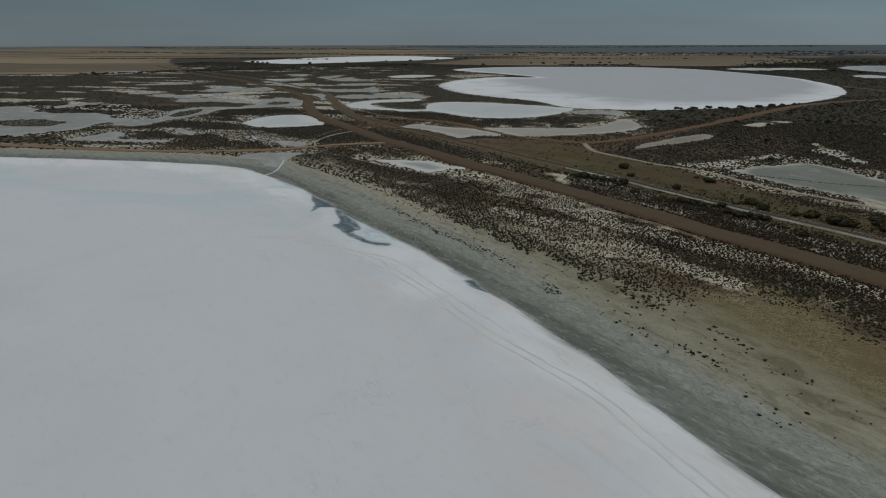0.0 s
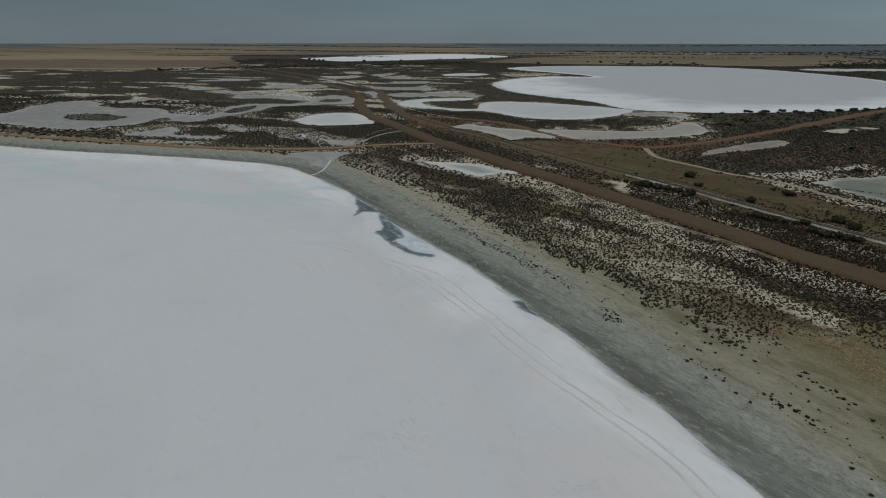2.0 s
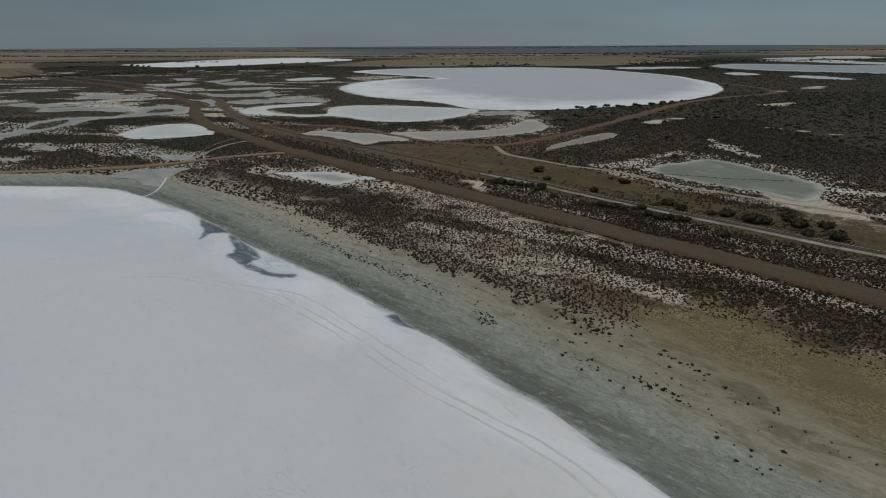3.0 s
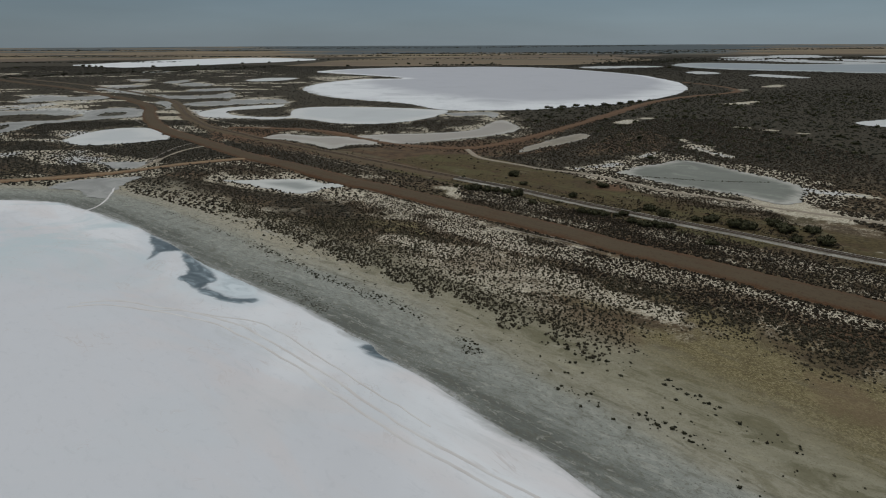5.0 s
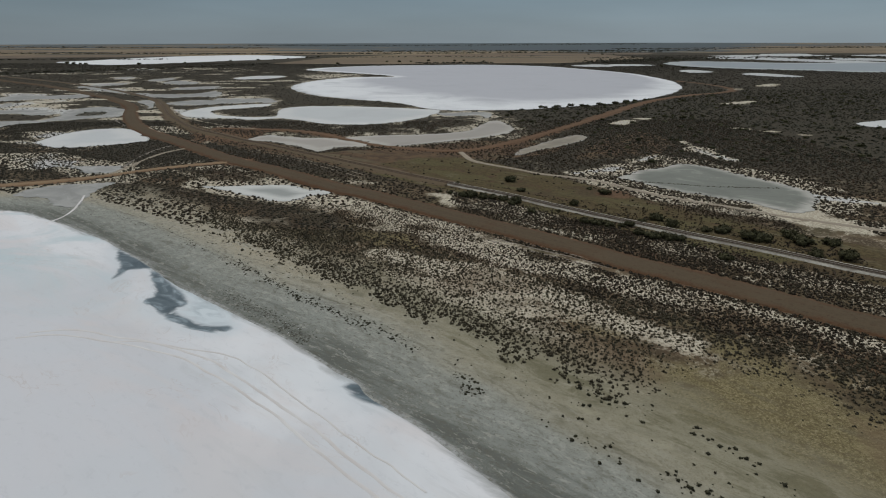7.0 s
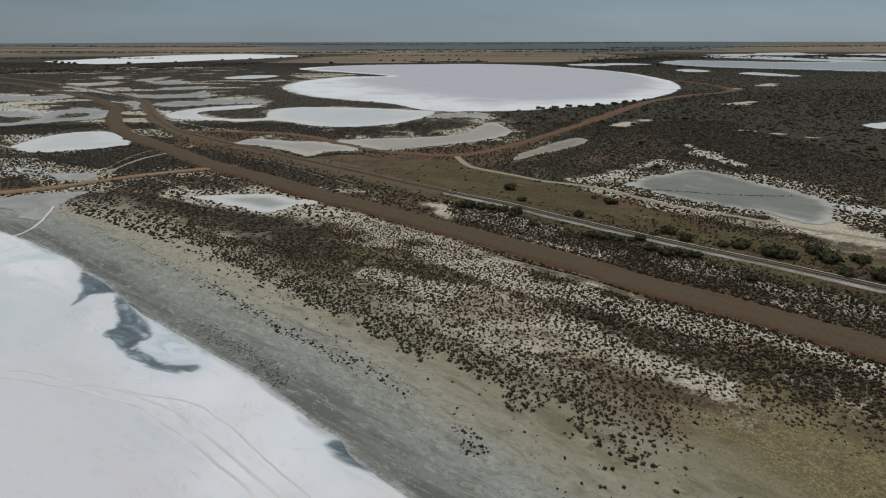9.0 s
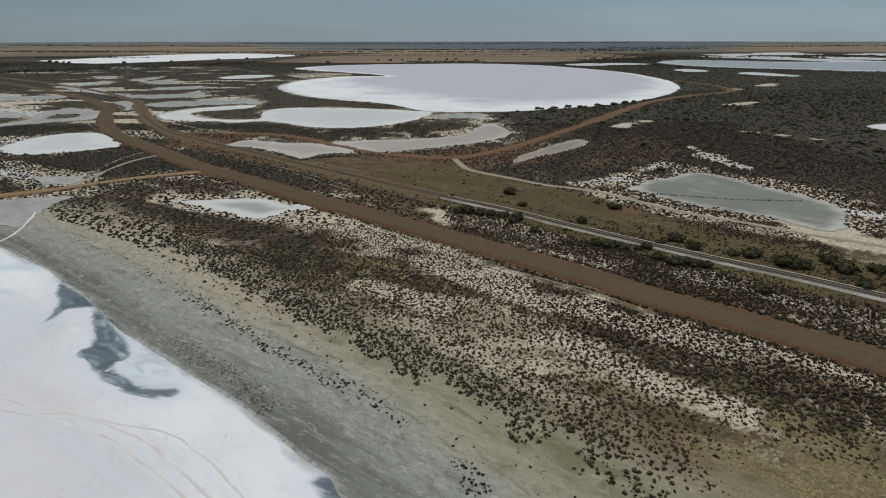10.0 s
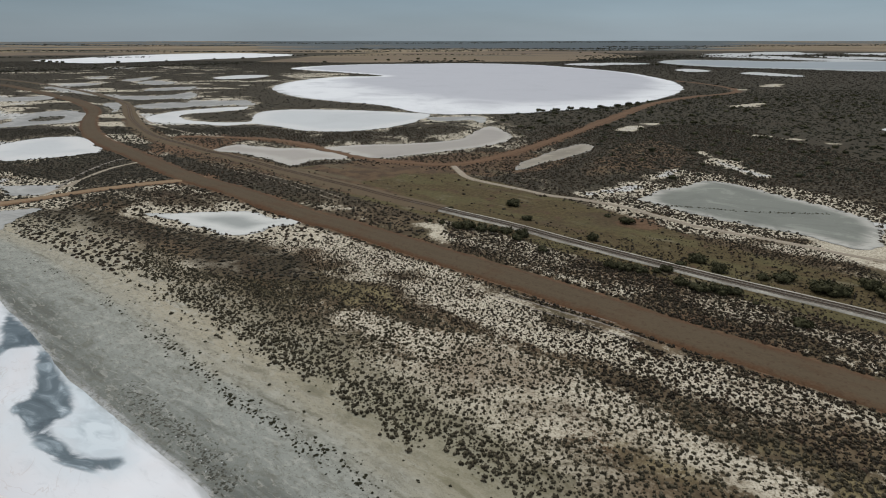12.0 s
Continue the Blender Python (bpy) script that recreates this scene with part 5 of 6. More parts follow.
def islet(outline, seed):
    """A low dark hummock in a pond, with scrub on it."""
    bank = ragged(spline(outline, True), 1.5, seed)
    mid = bank.mean(0)
    rings = [mid + (bank - mid) * k for k in (1.0, 0.93, 0.7, 0.4)]
    V = np.vstack([np.column_stack([r, np.full(len(r), h)]) for r, h in zip(rings, (0.0, 0.09, 0.22, 0.28))] + [[(*mid, 0.3)]])
    n = len(bank)
    F = [(k * n + i, k * n + (i + 1) % n, (k + 1) * n + (i + 1) % n, (k + 1) * n + i) for k in range(3) for i in range(n)]
    F += [(3 * n + i, 3 * n + (i + 1) % n, 4 * n) for i in range(n)]
    ob = mesh_object("islet", V, F, MAT_ISLET)
    if ob.data.polygons[0].normal.z < 0:
        ob.data.flip_normals()
    tagged(ob, "low dark scrubby islet in a salt pond", "islet", kind="structure")
    return bank


MAT_ISLET = plain_material("islet_litter", (0.045, 0.038, 0.028), (0.13, 0.115, 0.08), 1.5)
ISLETS = [islet(o, 95 + k) for k, o in enumerate((
    [(-313.7, 245.3), (-301.8, 255.5), (-275.9, 251.4), (-268.9, 241.3), (-273.5, 233.6), (-298.1, 232.5)],
    [(-237.9, 288), (-245.7, 308.2), (-241, 324), (-232.5, 308.3), (-229, 286)],
    [(-215, 360), (-221, 377), (-210, 382), (-203, 366)]))]


# ---------------------------------------------------------------- roads, tracks and railway
def strip(name, line, profile, material, step=1.5, wobble=0.0, seed=0, parent=None, rough_z=0.0, follow=True, ends=0.0):
    """A band with a cross-section along a plan line. profile: offset, height."""
    c = resample(line, step, False, 0.008)
    tan = np.gradient(c, axis=0)
    nrm = np.stack([-tan[:, 1], tan[:, 0]], 1) / np.hypot(tan[:, 0], tan[:, 1])[:, None]
    m = len(profile)
    base = height_at(c[:, 0], c[:, 1]) if follow else np.zeros(len(c))
    k = np.ones(9) / 9
    base = np.convolve(np.pad(base, 4, mode="edge"), k, "valid")
    verts, offs = [], []
    for j, (o, h) in enumerate(profile):
        outer = j in (0, m - 1)
        w = (rough_noise(c[:, 0], c[:, 1], 6, seed + j, 5) - 0.5) * wobble * (1.0 if outer else 0.5)
        along = np.minimum(np.arange(len(c)), np.arange(len(c))[::-1]) * step
        taper = smooth(along, -0.3, ends) if ends else np.ones(len(c))
        p = c + nrm * ((o + w * np.sign(o if o else 1)) * taper)[:, None]
        z = base + h * taper - 0.03 * (1 - taper) + (rough_noise(p[:, 0], p[:, 1], 1.1, seed + 9) - 0.5) * rough_z
        if outer:
            z = np.minimum(z, height_at(p[:, 0], p[:, 1]) - 0.06)
        verts.append(np.stack([p[:, 0], p[:, 1], z], 1))
        offs.append(np.full(len(c), o))
    n = len(c)
    V = np.stack(verts, 1).reshape(-1, 3)
    a = (np.arange(n - 1)[:, None] * m + np.arange(m - 1)[None, :]).ravel()
    ob = fast_mesh(name, V, np.stack([a + 1, a, a + m, a + m + 1], 1), material, parent)
    ob.data.polygons.foreach_set("use_smooth", [True] * len(ob.data.polygons))
    if ob.data.polygons[0].normal.z < 0:
        ob.data.flip_normals()
    set_attr(ob, "off", np.stack(offs, 1).ravel())
    return ob


road = strip("road", ROAD_L, [(-4.4, -0.3), (-3.6, 0.12), (-2.6, 0.28), (-1.2, 0.36), (0, 0.39), (1.2, 0.36), (2.6, 0.28), (3.6, 0.12), (4.4, -0.3)], MAT_ROAD, 0.9, 1.3, 200, rough_z=0.07)
tagged(road, "wide graded brown gravel road with red dirt shoulders", "road", kind="structure")
side_road = strip("road", SIDE_L, [(-2.4, -0.2), (-1.7, 0.10), (-0.9, 0.17), (0, 0.20), (0.9, 0.17), (1.7, 0.10), (2.4, -0.2)], MAT_SIDE, 0.9, 1.3, 210, rough_z=0.05)
tagged(side_road, "narrow orange dirt road along the lake shore", "road", kind="structure")
for name, line, half, mat, label, seed in (
        ("track", RED_L, 2.2, MAT_TRACK, "curving red dirt track past the salt pans", 220),
        ("track", PALE_L, 1.25, MAT_PALE, "pale sandy vehicle track beside the grey pan", 230),
        ("track", spline(TRACK_Y_WEST), 0.8, MAT_BARE, "short white dirt track beside the junction", 241),
        ("track", spline(TRACK_THIN), 0.7, MAT_BARE, "thin white foot of a track beside the oval pond", 243),
        ("track", spline(TRACK_BRANCH), 1.0, MAT_PALE, "pale dirt track branching off beside the railway", 242),
        ("track", Y_L, 0.9, MAT_PALE, "short dirt track joining the side road", 240)):
    tr = strip(name, line, [(-half, -0.1), (-half * 0.6, 0.10), (0, 0.12), (half * 0.6, 0.10), (half, -0.1)], mat, 1.0, 1.4, seed, rough_z=0.04)
    tagged(tr, label, "track", kind="structure")
for off, c, half, mat, label in (
        (-0.75, SERVICE_L, 0.32, MAT_PALE, "faint pale wheel rut between road and railway"), (0.75, SERVICE_L, 0.32, MAT_PALE, "faint pale wheel rut between road and railway"),
        (-1.3, spline(SERVICE_WEST), 0.32, MAT_PALE, "faint pale wheel rut between road and railway"), (1.3, spline(SERVICE_WEST), 0.32, MAT_PALE, "faint pale wheel rut between road and railway"),
        (-0.95, BARE_L, 0.36, MAT_BARE, "pale salty wheel rut beside the gravel road"), (0.9, BARE_L, 0.42, MAT_BARE, "pale salty wheel rut beside the gravel road"), (2.2, BARE_L, 0.26, MAT_BARE, "pale salty wheel rut beside the gravel road")):
    tan = np.gradient(c, axis=0)
    nrm = np.stack([-tan[:, 1], tan[:, 0]], 1) / np.hypot(tan[:, 0], tan[:, 1])[:, None]
    rut = strip("wheel_rut", c + nrm * off, [(-half, -0.05), (0, 0.06), (half, -0.05)], mat, 1.0, 0.3, 250 + int(off * 10), ends=9.0)
    tagged(rut, label, "wheel rut", kind="structure")

railway = tagged(new("railway"), "single railway track on pale gravel ballast", "railway", kind="structure")
BED = [(-2.2, -0.1), (-1.95, 0.20), (-1.4, 0.32), (0, 0.32), (1.2, 0.32), (1.5, 0.20), (1.7, -0.1)]
split = int(np.argmin(np.abs(RAIL_L[:, 1] - 190)))
strip("ballast", RAIL_L[:split + 1], BED, MAT_BALLAST, 1.2, 0.5, 260, railway, 0.05)
strip("ballast", RAIL_L[split:], [(-4.2, -0.1), (-2.6, 0.16), (-1.25, 0.40), (1.25, 0.40), (2.6, 0.16), (4.2, -0.1)], MAT_BALLAST_OLD, 1.2, 1.2, 262, railway, 0.05)
rail_c = resample(RAIL_L, 1.2, False, 0.008)
rail_base = np.convolve(np.pad(height_at(rail_c[:, 0], rail_c[:, 1]), 4, mode="edge"), np.ones(9) / 9, "valid")
rail_tan = np.gradient(rail_c, axis=0)
rail_tan /= np.hypot(rail_tan[:, 0], rail_tan[:, 1])[:, None]
rail_nrm = np.stack([-rail_tan[:, 1], rail_tan[:, 0]], 1)
for off in (-0.56, 0.56):
    prof = ((-0.07, 0.40), (-0.04, 0.42), (-0.04, 0.54), (0.04, 0.54), (0.04, 0.42), (0.07, 0.40))
    V = np.stack([np.column_stack([rail_c + rail_nrm * (off + o), rail_base + h]) for o, h in prof], 1).reshape(-1, 3)
    n, m = len(rail_c), len(prof)
    a = (np.arange(n - 1)[:, None] * m + np.arange(m - 1)[None, :]).ravel()
    fast_mesh("rail", V, np.stack([a + 1, a, a + m, a + m + 1], 1), MAT_RAIL, railway)
sl = resample(RAIL_L, 0.72)
sl = sl[(sl[:, 1] < 196)]
sl_tan = np.gradient(sl, axis=0)
sl_tan /= np.hypot(sl_tan[:, 0], sl_tan[:, 1])[:, None]
sl_nrm = np.stack([-sl_tan[:, 1], sl_tan[:, 0]], 1)
sl_z = np.interp(-sl[:, 0], -rail_c[:, 0], rail_base)
box = [(-1, -1, 0), (1, -1, 0), (1, 1, 0), (-1, 1, 0), (-1, -1, 1), (1, -1, 1), (1, 1, 1), (-1, 1, 1)]
box_f = np.array([(4, 5, 6, 7), (0, 1, 5, 4), (1, 2, 6, 5), (2, 3, 7, 6), (3, 0, 4, 7)])
V = np.stack([np.column_stack([sl + sl_nrm * (a * 1.05) + sl_tan * (b * 0.12), sl_z + 0.30 + 0.10 * c]) for a, b, c in box], 1).reshape(-1, 3)
sleepers = fast_mesh("sleepers", V, (np.arange(len(sl))[:, None, None] * 8 + box_f[None]).reshape(-1, 4), MAT_SLEEPER, railway)
tagged(sleepers, "weathered timber sleepers", kind="stuff")


def salt_rut(line, label, seed, half):
    """A low pair of lips pushed up along a wheel line in the salt."""
    c = spline(line)
    c = resample(c, 0.8)
    tan = np.gradient(c, axis=0)
    nrm = np.stack([-tan[:, 1], tan[:, 0]], 1) / np.hypot(tan[:, 0], tan[:, 1])[:, None]
    w = 0.7 + 0.5 * rough_noise(c[:, 0], c[:, 1], 5, seed)
    wander = (rough_noise(c[:, 0], c[:, 1], 6, seed + 2) - 0.5) * 0.9
    prof = ((-1, 0.0), (-0.4, 0.09), (0, 0.07), (0.4, 0.10), (1, 0.0))
    V = np.stack([np.column_stack([c + nrm * (o * half * w + wander)[:, None], np.full(len(c), h)]) for o, h in prof], 1).reshape(-1, 3)
    m = len(prof)
    a = (np.arange(len(c) - 1)[:, None] * m + np.arange(m - 1)[None, :]).ravel()
    ob = fast_mesh("wheel_rut", V, np.stack([a + 1, a, a + m, a + m + 1], 1), MAT_RUT)
    if ob.data.polygons[0].normal.z < 0:
        ob.data.flip_normals()
    tagged(ob, label, "wheel rut", kind="structure")


MAT_RUT = plain_material("scuffed_salt", (0.545, 0.505, 0.48), (0.62, 0.595, 0.575), 6.0)
for shift in (-0.85, 0.85):
    salt_rut([(x + 0.62 * shift, y + 0.78 * shift) for x, y in SALT_TRACK], "shallow wheel rut scuffed into the salt crust", 270 + int(shift * 10), 0.22)
salt_rut(SALT_TRACK_OLD, "faint old wheel rut in pinkish salt", 280, 0.14)
salt_rut(SPILL, "thin white spill of salt water from a culvert", 290, 0.3)


# ---------------------------------------------------------------- plants
def clump(seed, rows, sides, spread=0.35, squash=0.62):
    """A low, lumpy shrub: rings of uneven points round a dome, open below. Unit radius."""
    rnd = random.Random(seed)
    v, f = [], []
    for r in range(rows):
        el = (r / rows) * math.pi / 2
        for s in range(sides):
            a = 2 * math.pi * (s + 0.5 * (r % 2)) / sides + rnd.uniform(-0.2, 0.2)
            k = 1 + rnd.uniform(-spread, spread)
            v.append((math.cos(a) * math.cos(el * 0.9) * k, math.sin(a) * math.cos(el * 0.9) * k, math.sin(el) * squash * (1 + rnd.uniform(-spread, spread)) + (0.0 if r else -0.05)))
    v.append((rnd.uniform(-0.2, 0.2), rnd.uniform(-0.2, 0.2), squash * (1 + rnd.uniform(-0.2, 0.2))))
    for r in range(rows - 1):
        for s in range(sides):
            a, b = r * sides + s, r * sides + (s + 1) % sides
            c, d = a + sides, b + sides
            f += [(a, b, d), (a, d, c)]
    for s in range(sides):
        f.append(((rows - 1) * sides + s, (rows - 1) * sides + (s + 1) % sides, rows * sides))
    return np.array(v), np.array(f)


def tufted(seed, sides, tufts):
    """A clump with a dark core and ragged tufts that break its outline. Unit radius."""
    rnd = random.Random(seed)
    v, f = clump(seed, 2, sides, 0.22, 0.62)
    v, f = [tuple(p * 0.86) for p in v], [tuple(t) for t in f]
    for _ in range(tufts):
        a, el = rnd.uniform(0, 2 * math.pi), rnd.uniform(0.0, 1.35)
        d = Vector((math.cos(a) * math.cos(el), math.sin(a) * math.cos(el), math.sin(el) * 0.7))
        p = d * rnd.uniform(0.62, 0.85)
        t = d.orthogonal().normalized()
        t.rotate(Matrix.Rotation(rnd.uniform(0, 6.3), 3, d.normalized()))
        w = rnd.uniform(0.18, 0.34)
        tip = p + d * rnd.uniform(0.10, 0.32) + Vector((0, 0, rnd.uniform(0.0, 0.15)))
        n = len(v)
        v += [tuple(p + t * w), tuple(p - t * w), tuple(tip)]
        f.append((n, n + 1, n + 2))
    return np.array(v), np.array(f)


def scatter(name, x, y, size, templates, material, sink=0.05, tall=1.0, parent=None):
    """Many clumps in one mesh."""
    rng = np.random.RandomState(len(x) + 7)
    z = height_at(x, y) - np.minimum(sink, 0.12 * size) if sink > 0 else height_at(x, y) - sink
    pick = rng.randint(0, len(templates), len(x))
    V, F, base = [], [], 0
    for k, (tv, tf) in enumerate(templates):
        i = np.where(pick == k)[0]
        if not len(i):
            continue
        a = rng.uniform(0, 2 * math.pi, len(i))
        ca, sa = np.cos(a), np.sin(a)
        sx = size[i] * rng.uniform(0.75, 1.25, len(i))
        px = tv[None, :, 0] * sx[:, None]
        py = tv[None, :, 1] * (size[i] * rng.uniform(0.75, 1.25, len(i)))[:, None]
        pz = tv[None, :, 2] * (size[i] * tall * rng.uniform(0.7, 1.25, len(i)))[:, None]
        V.append(np.stack([px * ca[:, None] - py * sa[:, None] + x[i][:, None], px * sa[:, None] + py * ca[:, None] + y[i][:, None], pz + z[i][:, None]], 2).reshape(-1, 3))
        F.append((np.arange(len(i))[:, None, None] * len(tv) + tf[None] + base).reshape(-1, 3))
        base += len(i) * len(tv)
    ob = fast_mesh(name, np.vstack(V), np.vstack(F), material, parent)
    return ob


def jittered(x0, x1, y0, y1, cell, seed):
    rng = np.random.RandomState(seed)
    a, b = np.meshgrid(np.arange(x0, x1, cell), np.arange(y0, y1, cell))
    return (a + rng.uniform(-0.85, 0.85, a.shape) * cell).ravel(), (b + rng.uniform(-0.85, 0.85, b.shape) * cell).ravel(), rng


def open_land(c, margin):
    """Not on the beach, a road, the railway or a pan."""
    return (c["shore"] > 16) & (c["road"] > 0.5 + margin) & (c["rail"] > 2.6 + margin) & (c["track"] > 0.3 + margin) & (c["paddock"] < 0.4) & ((c["red"] < 0.55) | (c["road"] > 0.3))


CLUMPS_NEAR = [tufted(s, 4, 5) for s in range(12)]
CLUMPS_MID = [tufted(40 + s, 5, 2) for s in range(6)]
CLUMPS_FAR = [clump(80 + s, 2, 4, 0.4) for s in range(6)]

for bank in ISLETS:
    lo, hi = bank.min(0), bank.max(0)
    x, y, rng = jittered(lo[0], hi[0], lo[1], hi[1], 1.6, 9)
    keep = (line_distance(x, y, bank, True) < -0.4) & (rng.uniform(0, 1, x.shape) < 0.75)
    ob = scatter("islet_scrub", x[keep], y[keep], rng.uniform(0.4, 0.9, x.shape)[keep], CLUMPS_MID, MAT_WOOD, sink=-0.38)
    tagged(ob, "olive scrub on a low islet", "scrub", kind="stuff")
# the scrub between the lake and the road, clump by clump
x, y, rng = jittered(-62, 76, 45, 168, 0.385, 1)
c = cover(x, y)
keep = open_land(c, -0.5) & (c["pan"] > -1.0) & (rng.uniform(0, 1, x.shape) < np.where(c["pan"] < 1.5, 0.3, 1.0) * c["density"] * (1 - 0.96 * c["lawn"]) * (1 - 0.85 * c["grass"]) * (1 - (0.985 - 0.10 * smooth(x, -22, -36)) * c["bare_shore"])) & (c["thicket"] < 0.5)
size = 0.90 * (0.09 + (0.235 + 0.05 * (x * 0.616 + y * 0.788 < 102)) * rng.uniform(0, 1, x.shape) ** 1.7) * (1.30 - 0.26 * smooth(c["salt"], 0.15, 0.5)) * (1 - 0.45 * c["lawn"]) * (1 + 0.30 * c["close"])
near_road = x * 0.616 + y * 0.788 + 9 * (rough_noise(x, y, 6, 33) - 0.5) > 102
for sort, leaves, label in ((near_road, MAT_SCRUB, "dense dark red-brown saltbush clumps on white salt crust"), (~near_road, MAT_SAMPHIRE, "dark olive-green samphire clumps on pale salt crust")):
    ob = scatter("saltbush_scrub", x[keep & sort], y[keep & sort], size[keep & sort], CLUMPS_NEAR, leaves, tall=1.55)
    tagged(ob, label, "scrub", kind="stuff")
# the low dense mat before the small pond
x, y, rng = jittered(-110, -5, 135, 205, 0.62, 11)
c = cover(x, y)
keep = open_land(c, -0.3) & (c["pan"] > -0.5) & (c["thicket"] >= 0.5) & (rng.uniform(0, 1, x.shape) < c["density"])
ob = scatter("saltbush_scrub", x[keep], y[keep], (0.16 + 0.5 * rng.uniform(0, 1, x.shape) ** 2)[keep], CLUMPS_MID, MAT_THICKET, tall=0.9)
tagged(ob, "low dense olive-brown mat of saltbush", "scrub", kind="stuff")
# the scrub beyond
x, y, rng = jittered(-260, 150, 60, 330, 1.0, 2)
c = cover(x, y)
near = (x > -62) & (x < 90) & (y > 45) & (y < 168)
keep = ~near & (c["thicket"] < 0.5) & open_land(c, -0.3) & (c["pan"] > -0.8) & (rng.uniform(0, 1, x.shape) < c["density"] * (1 - 0.97 * c["grass"]) * (1 - 0.97 * c["lawn"]) * (1 - 0.66 * c["speck"] * (y > 240))) & (np.abs(x) < 30 + y)
size = 0.25 + 0.42 * rng.uniform(0, 1, x.shape) ** 1.4
western = (x < -85) & (y > 182)
for sort, leaves, label in ((western, MAT_FLATSCRUB, "olive-grey saltbush scrub west of the gravel road"), (~western, MAT_SCRUB, "dark saltbush scrub with salt showing through")):
    ob = scatter("saltbush_scrub", x[keep & sort], y[keep & sort], size[keep & sort], CLUMPS_MID, leaves, tall=1.3)
    tagged(ob, label, "scrub", kind="stuff")
x, y, rng = jittered(-175, 112, 100, 300, 0.80, 12)
c = cover(x, y)
near = (x > -62) & (x < 90) & (y > 45) & (y < 168)
keep = ~near & open_land(c, -0.4) & (c["pan"] > 0.6) & (c["thicket"] < 0.5) & (rng.uniform(0, 1, x.shape) < (0.85 - 0.65 * (y > 250)) * smooth(c["speck"], 0.2, 0.6) * c["density"]) & (np.abs(x) < 30 + y)
ob = scatter("saltbush_scrub", x[keep], y[keep], (0.2 + 0.22 * rng.uniform(0, 1, x.shape))[keep], CLUMPS_MID, MAT_SCRUB, tall=1.4)
tagged(ob, "close-set dark saltbush clumps on bright salt crust", "scrub", kind="stuff")
x, y, rng = jittered(-560, -150, 165, 330, 2.3, 13)
c = cover(x, y)
keep = ((-x >= 30 + y) | (x <= -260)) & open_land(c, 0.0) & (c["pan"] > -0.8) & (rng.uniform(0, 1, x.shape) < c["density"]) & (-x < 190 + 1.2 * y)
ob = scatter("saltbush_scrub", x[keep], y[keep], (0.55 + 0.75 * rng.uniform(0, 1, x.shape))[keep], CLUMPS_FAR, MAT_FLATSCRUB, tall=0.8)
tagged(ob, "dark saltbush scrub beyond the lakeside road", "scrub", kind="stuff")
x, y, rng = jittered(-900, 560, 320, 1250, 4.3, 3)
c = cover(x, y)
keep = open_land(c, 1.0) & (c["pan"] > -6) & (rng.uniform(0, 1, x.shape) < c["density"] * np.where(c["pan"] < 0.5, 0.16 * (y < 560), 1.0)) & ~((x > -130) & (c["pan"] < -1)) & (np.abs(x) < 140 + 1.1 * y)
size = rng.uniform(0.45, 1.15, x.shape) * (1 + 0.4 * smooth(y, 600, 1100))
ob = scatter("saltbush_scrub", x[keep], y[keep], size[keep], CLUMPS_FAR, MAT_FLATSCRUB, tall=0.7)
tagged(ob, "low dark scrub on the distant flats", "scrub", kind="stuff")
x, y, rng = jittered(240, 1500, 520, 1850, 8.0, 8)
c = cover(x, y)
keep = open_land(c, 1.0) & (c["pan"] > 1.0) & (rng.uniform(0, 1, x.shape) < 0.8 * c["density"]) & (x < 100 + y)
ob = scatter("saltbush_scrub", x[keep], y[keep], rng.uniform(0.8, 1.9, x.shape)[keep], CLUMPS_FAR, MAT_FLATSCRUB, tall=0.7)
tagged(ob, "dark scrub round the distant grey lake", "scrub", kind="stuff")
# taller heath east of the grey pan
x, y, rng = jittered(20, 420, 215, 520, 2.1, 4)
c = cover(x, y)
keep = open_land(c, 1.0) & (c["pan"] > 2.0) & (rng.uniform(0, 1, x.shape) < 0.62 * np.minimum(1, 1.3 * c["density"]) * smooth(x + 0.25 * y, 95, 150)) & (x < 60 + 0.85 * y)
size = 0.35 + 0.85 * rng.uniform(0, 1, x.shape) ** 1.8
ob = scatter("heath", x[keep], y[keep], size[keep], CLUMPS_MID, MAT_WOOD, tall=1.1)
tagged(ob, "olive-brown heath thicket of waist-high bushes", "heath", kind="stuff")

x, y, rng = jittered(40, 420, 225, 480, 9.0, 6)
c = cover(x, y)
keep = open_land(c, 2.0) & (c["pan"] > 4.0) & (rng.uniform(0, 1, x.shape) < 0.5 * smooth(x + 0.25 * y, 100, 150)) & (x < 60 + 0.85 * y)
ob = scatter("heath", x[keep], y[keep], rng.uniform(1.2, 2.4, x.shape)[keep], CLUMPS_NEAR, MAT_BUSH, tall=1.0)
tagged(ob, "taller dark green bushes scattered in the heath", "heath", kind="stuff")

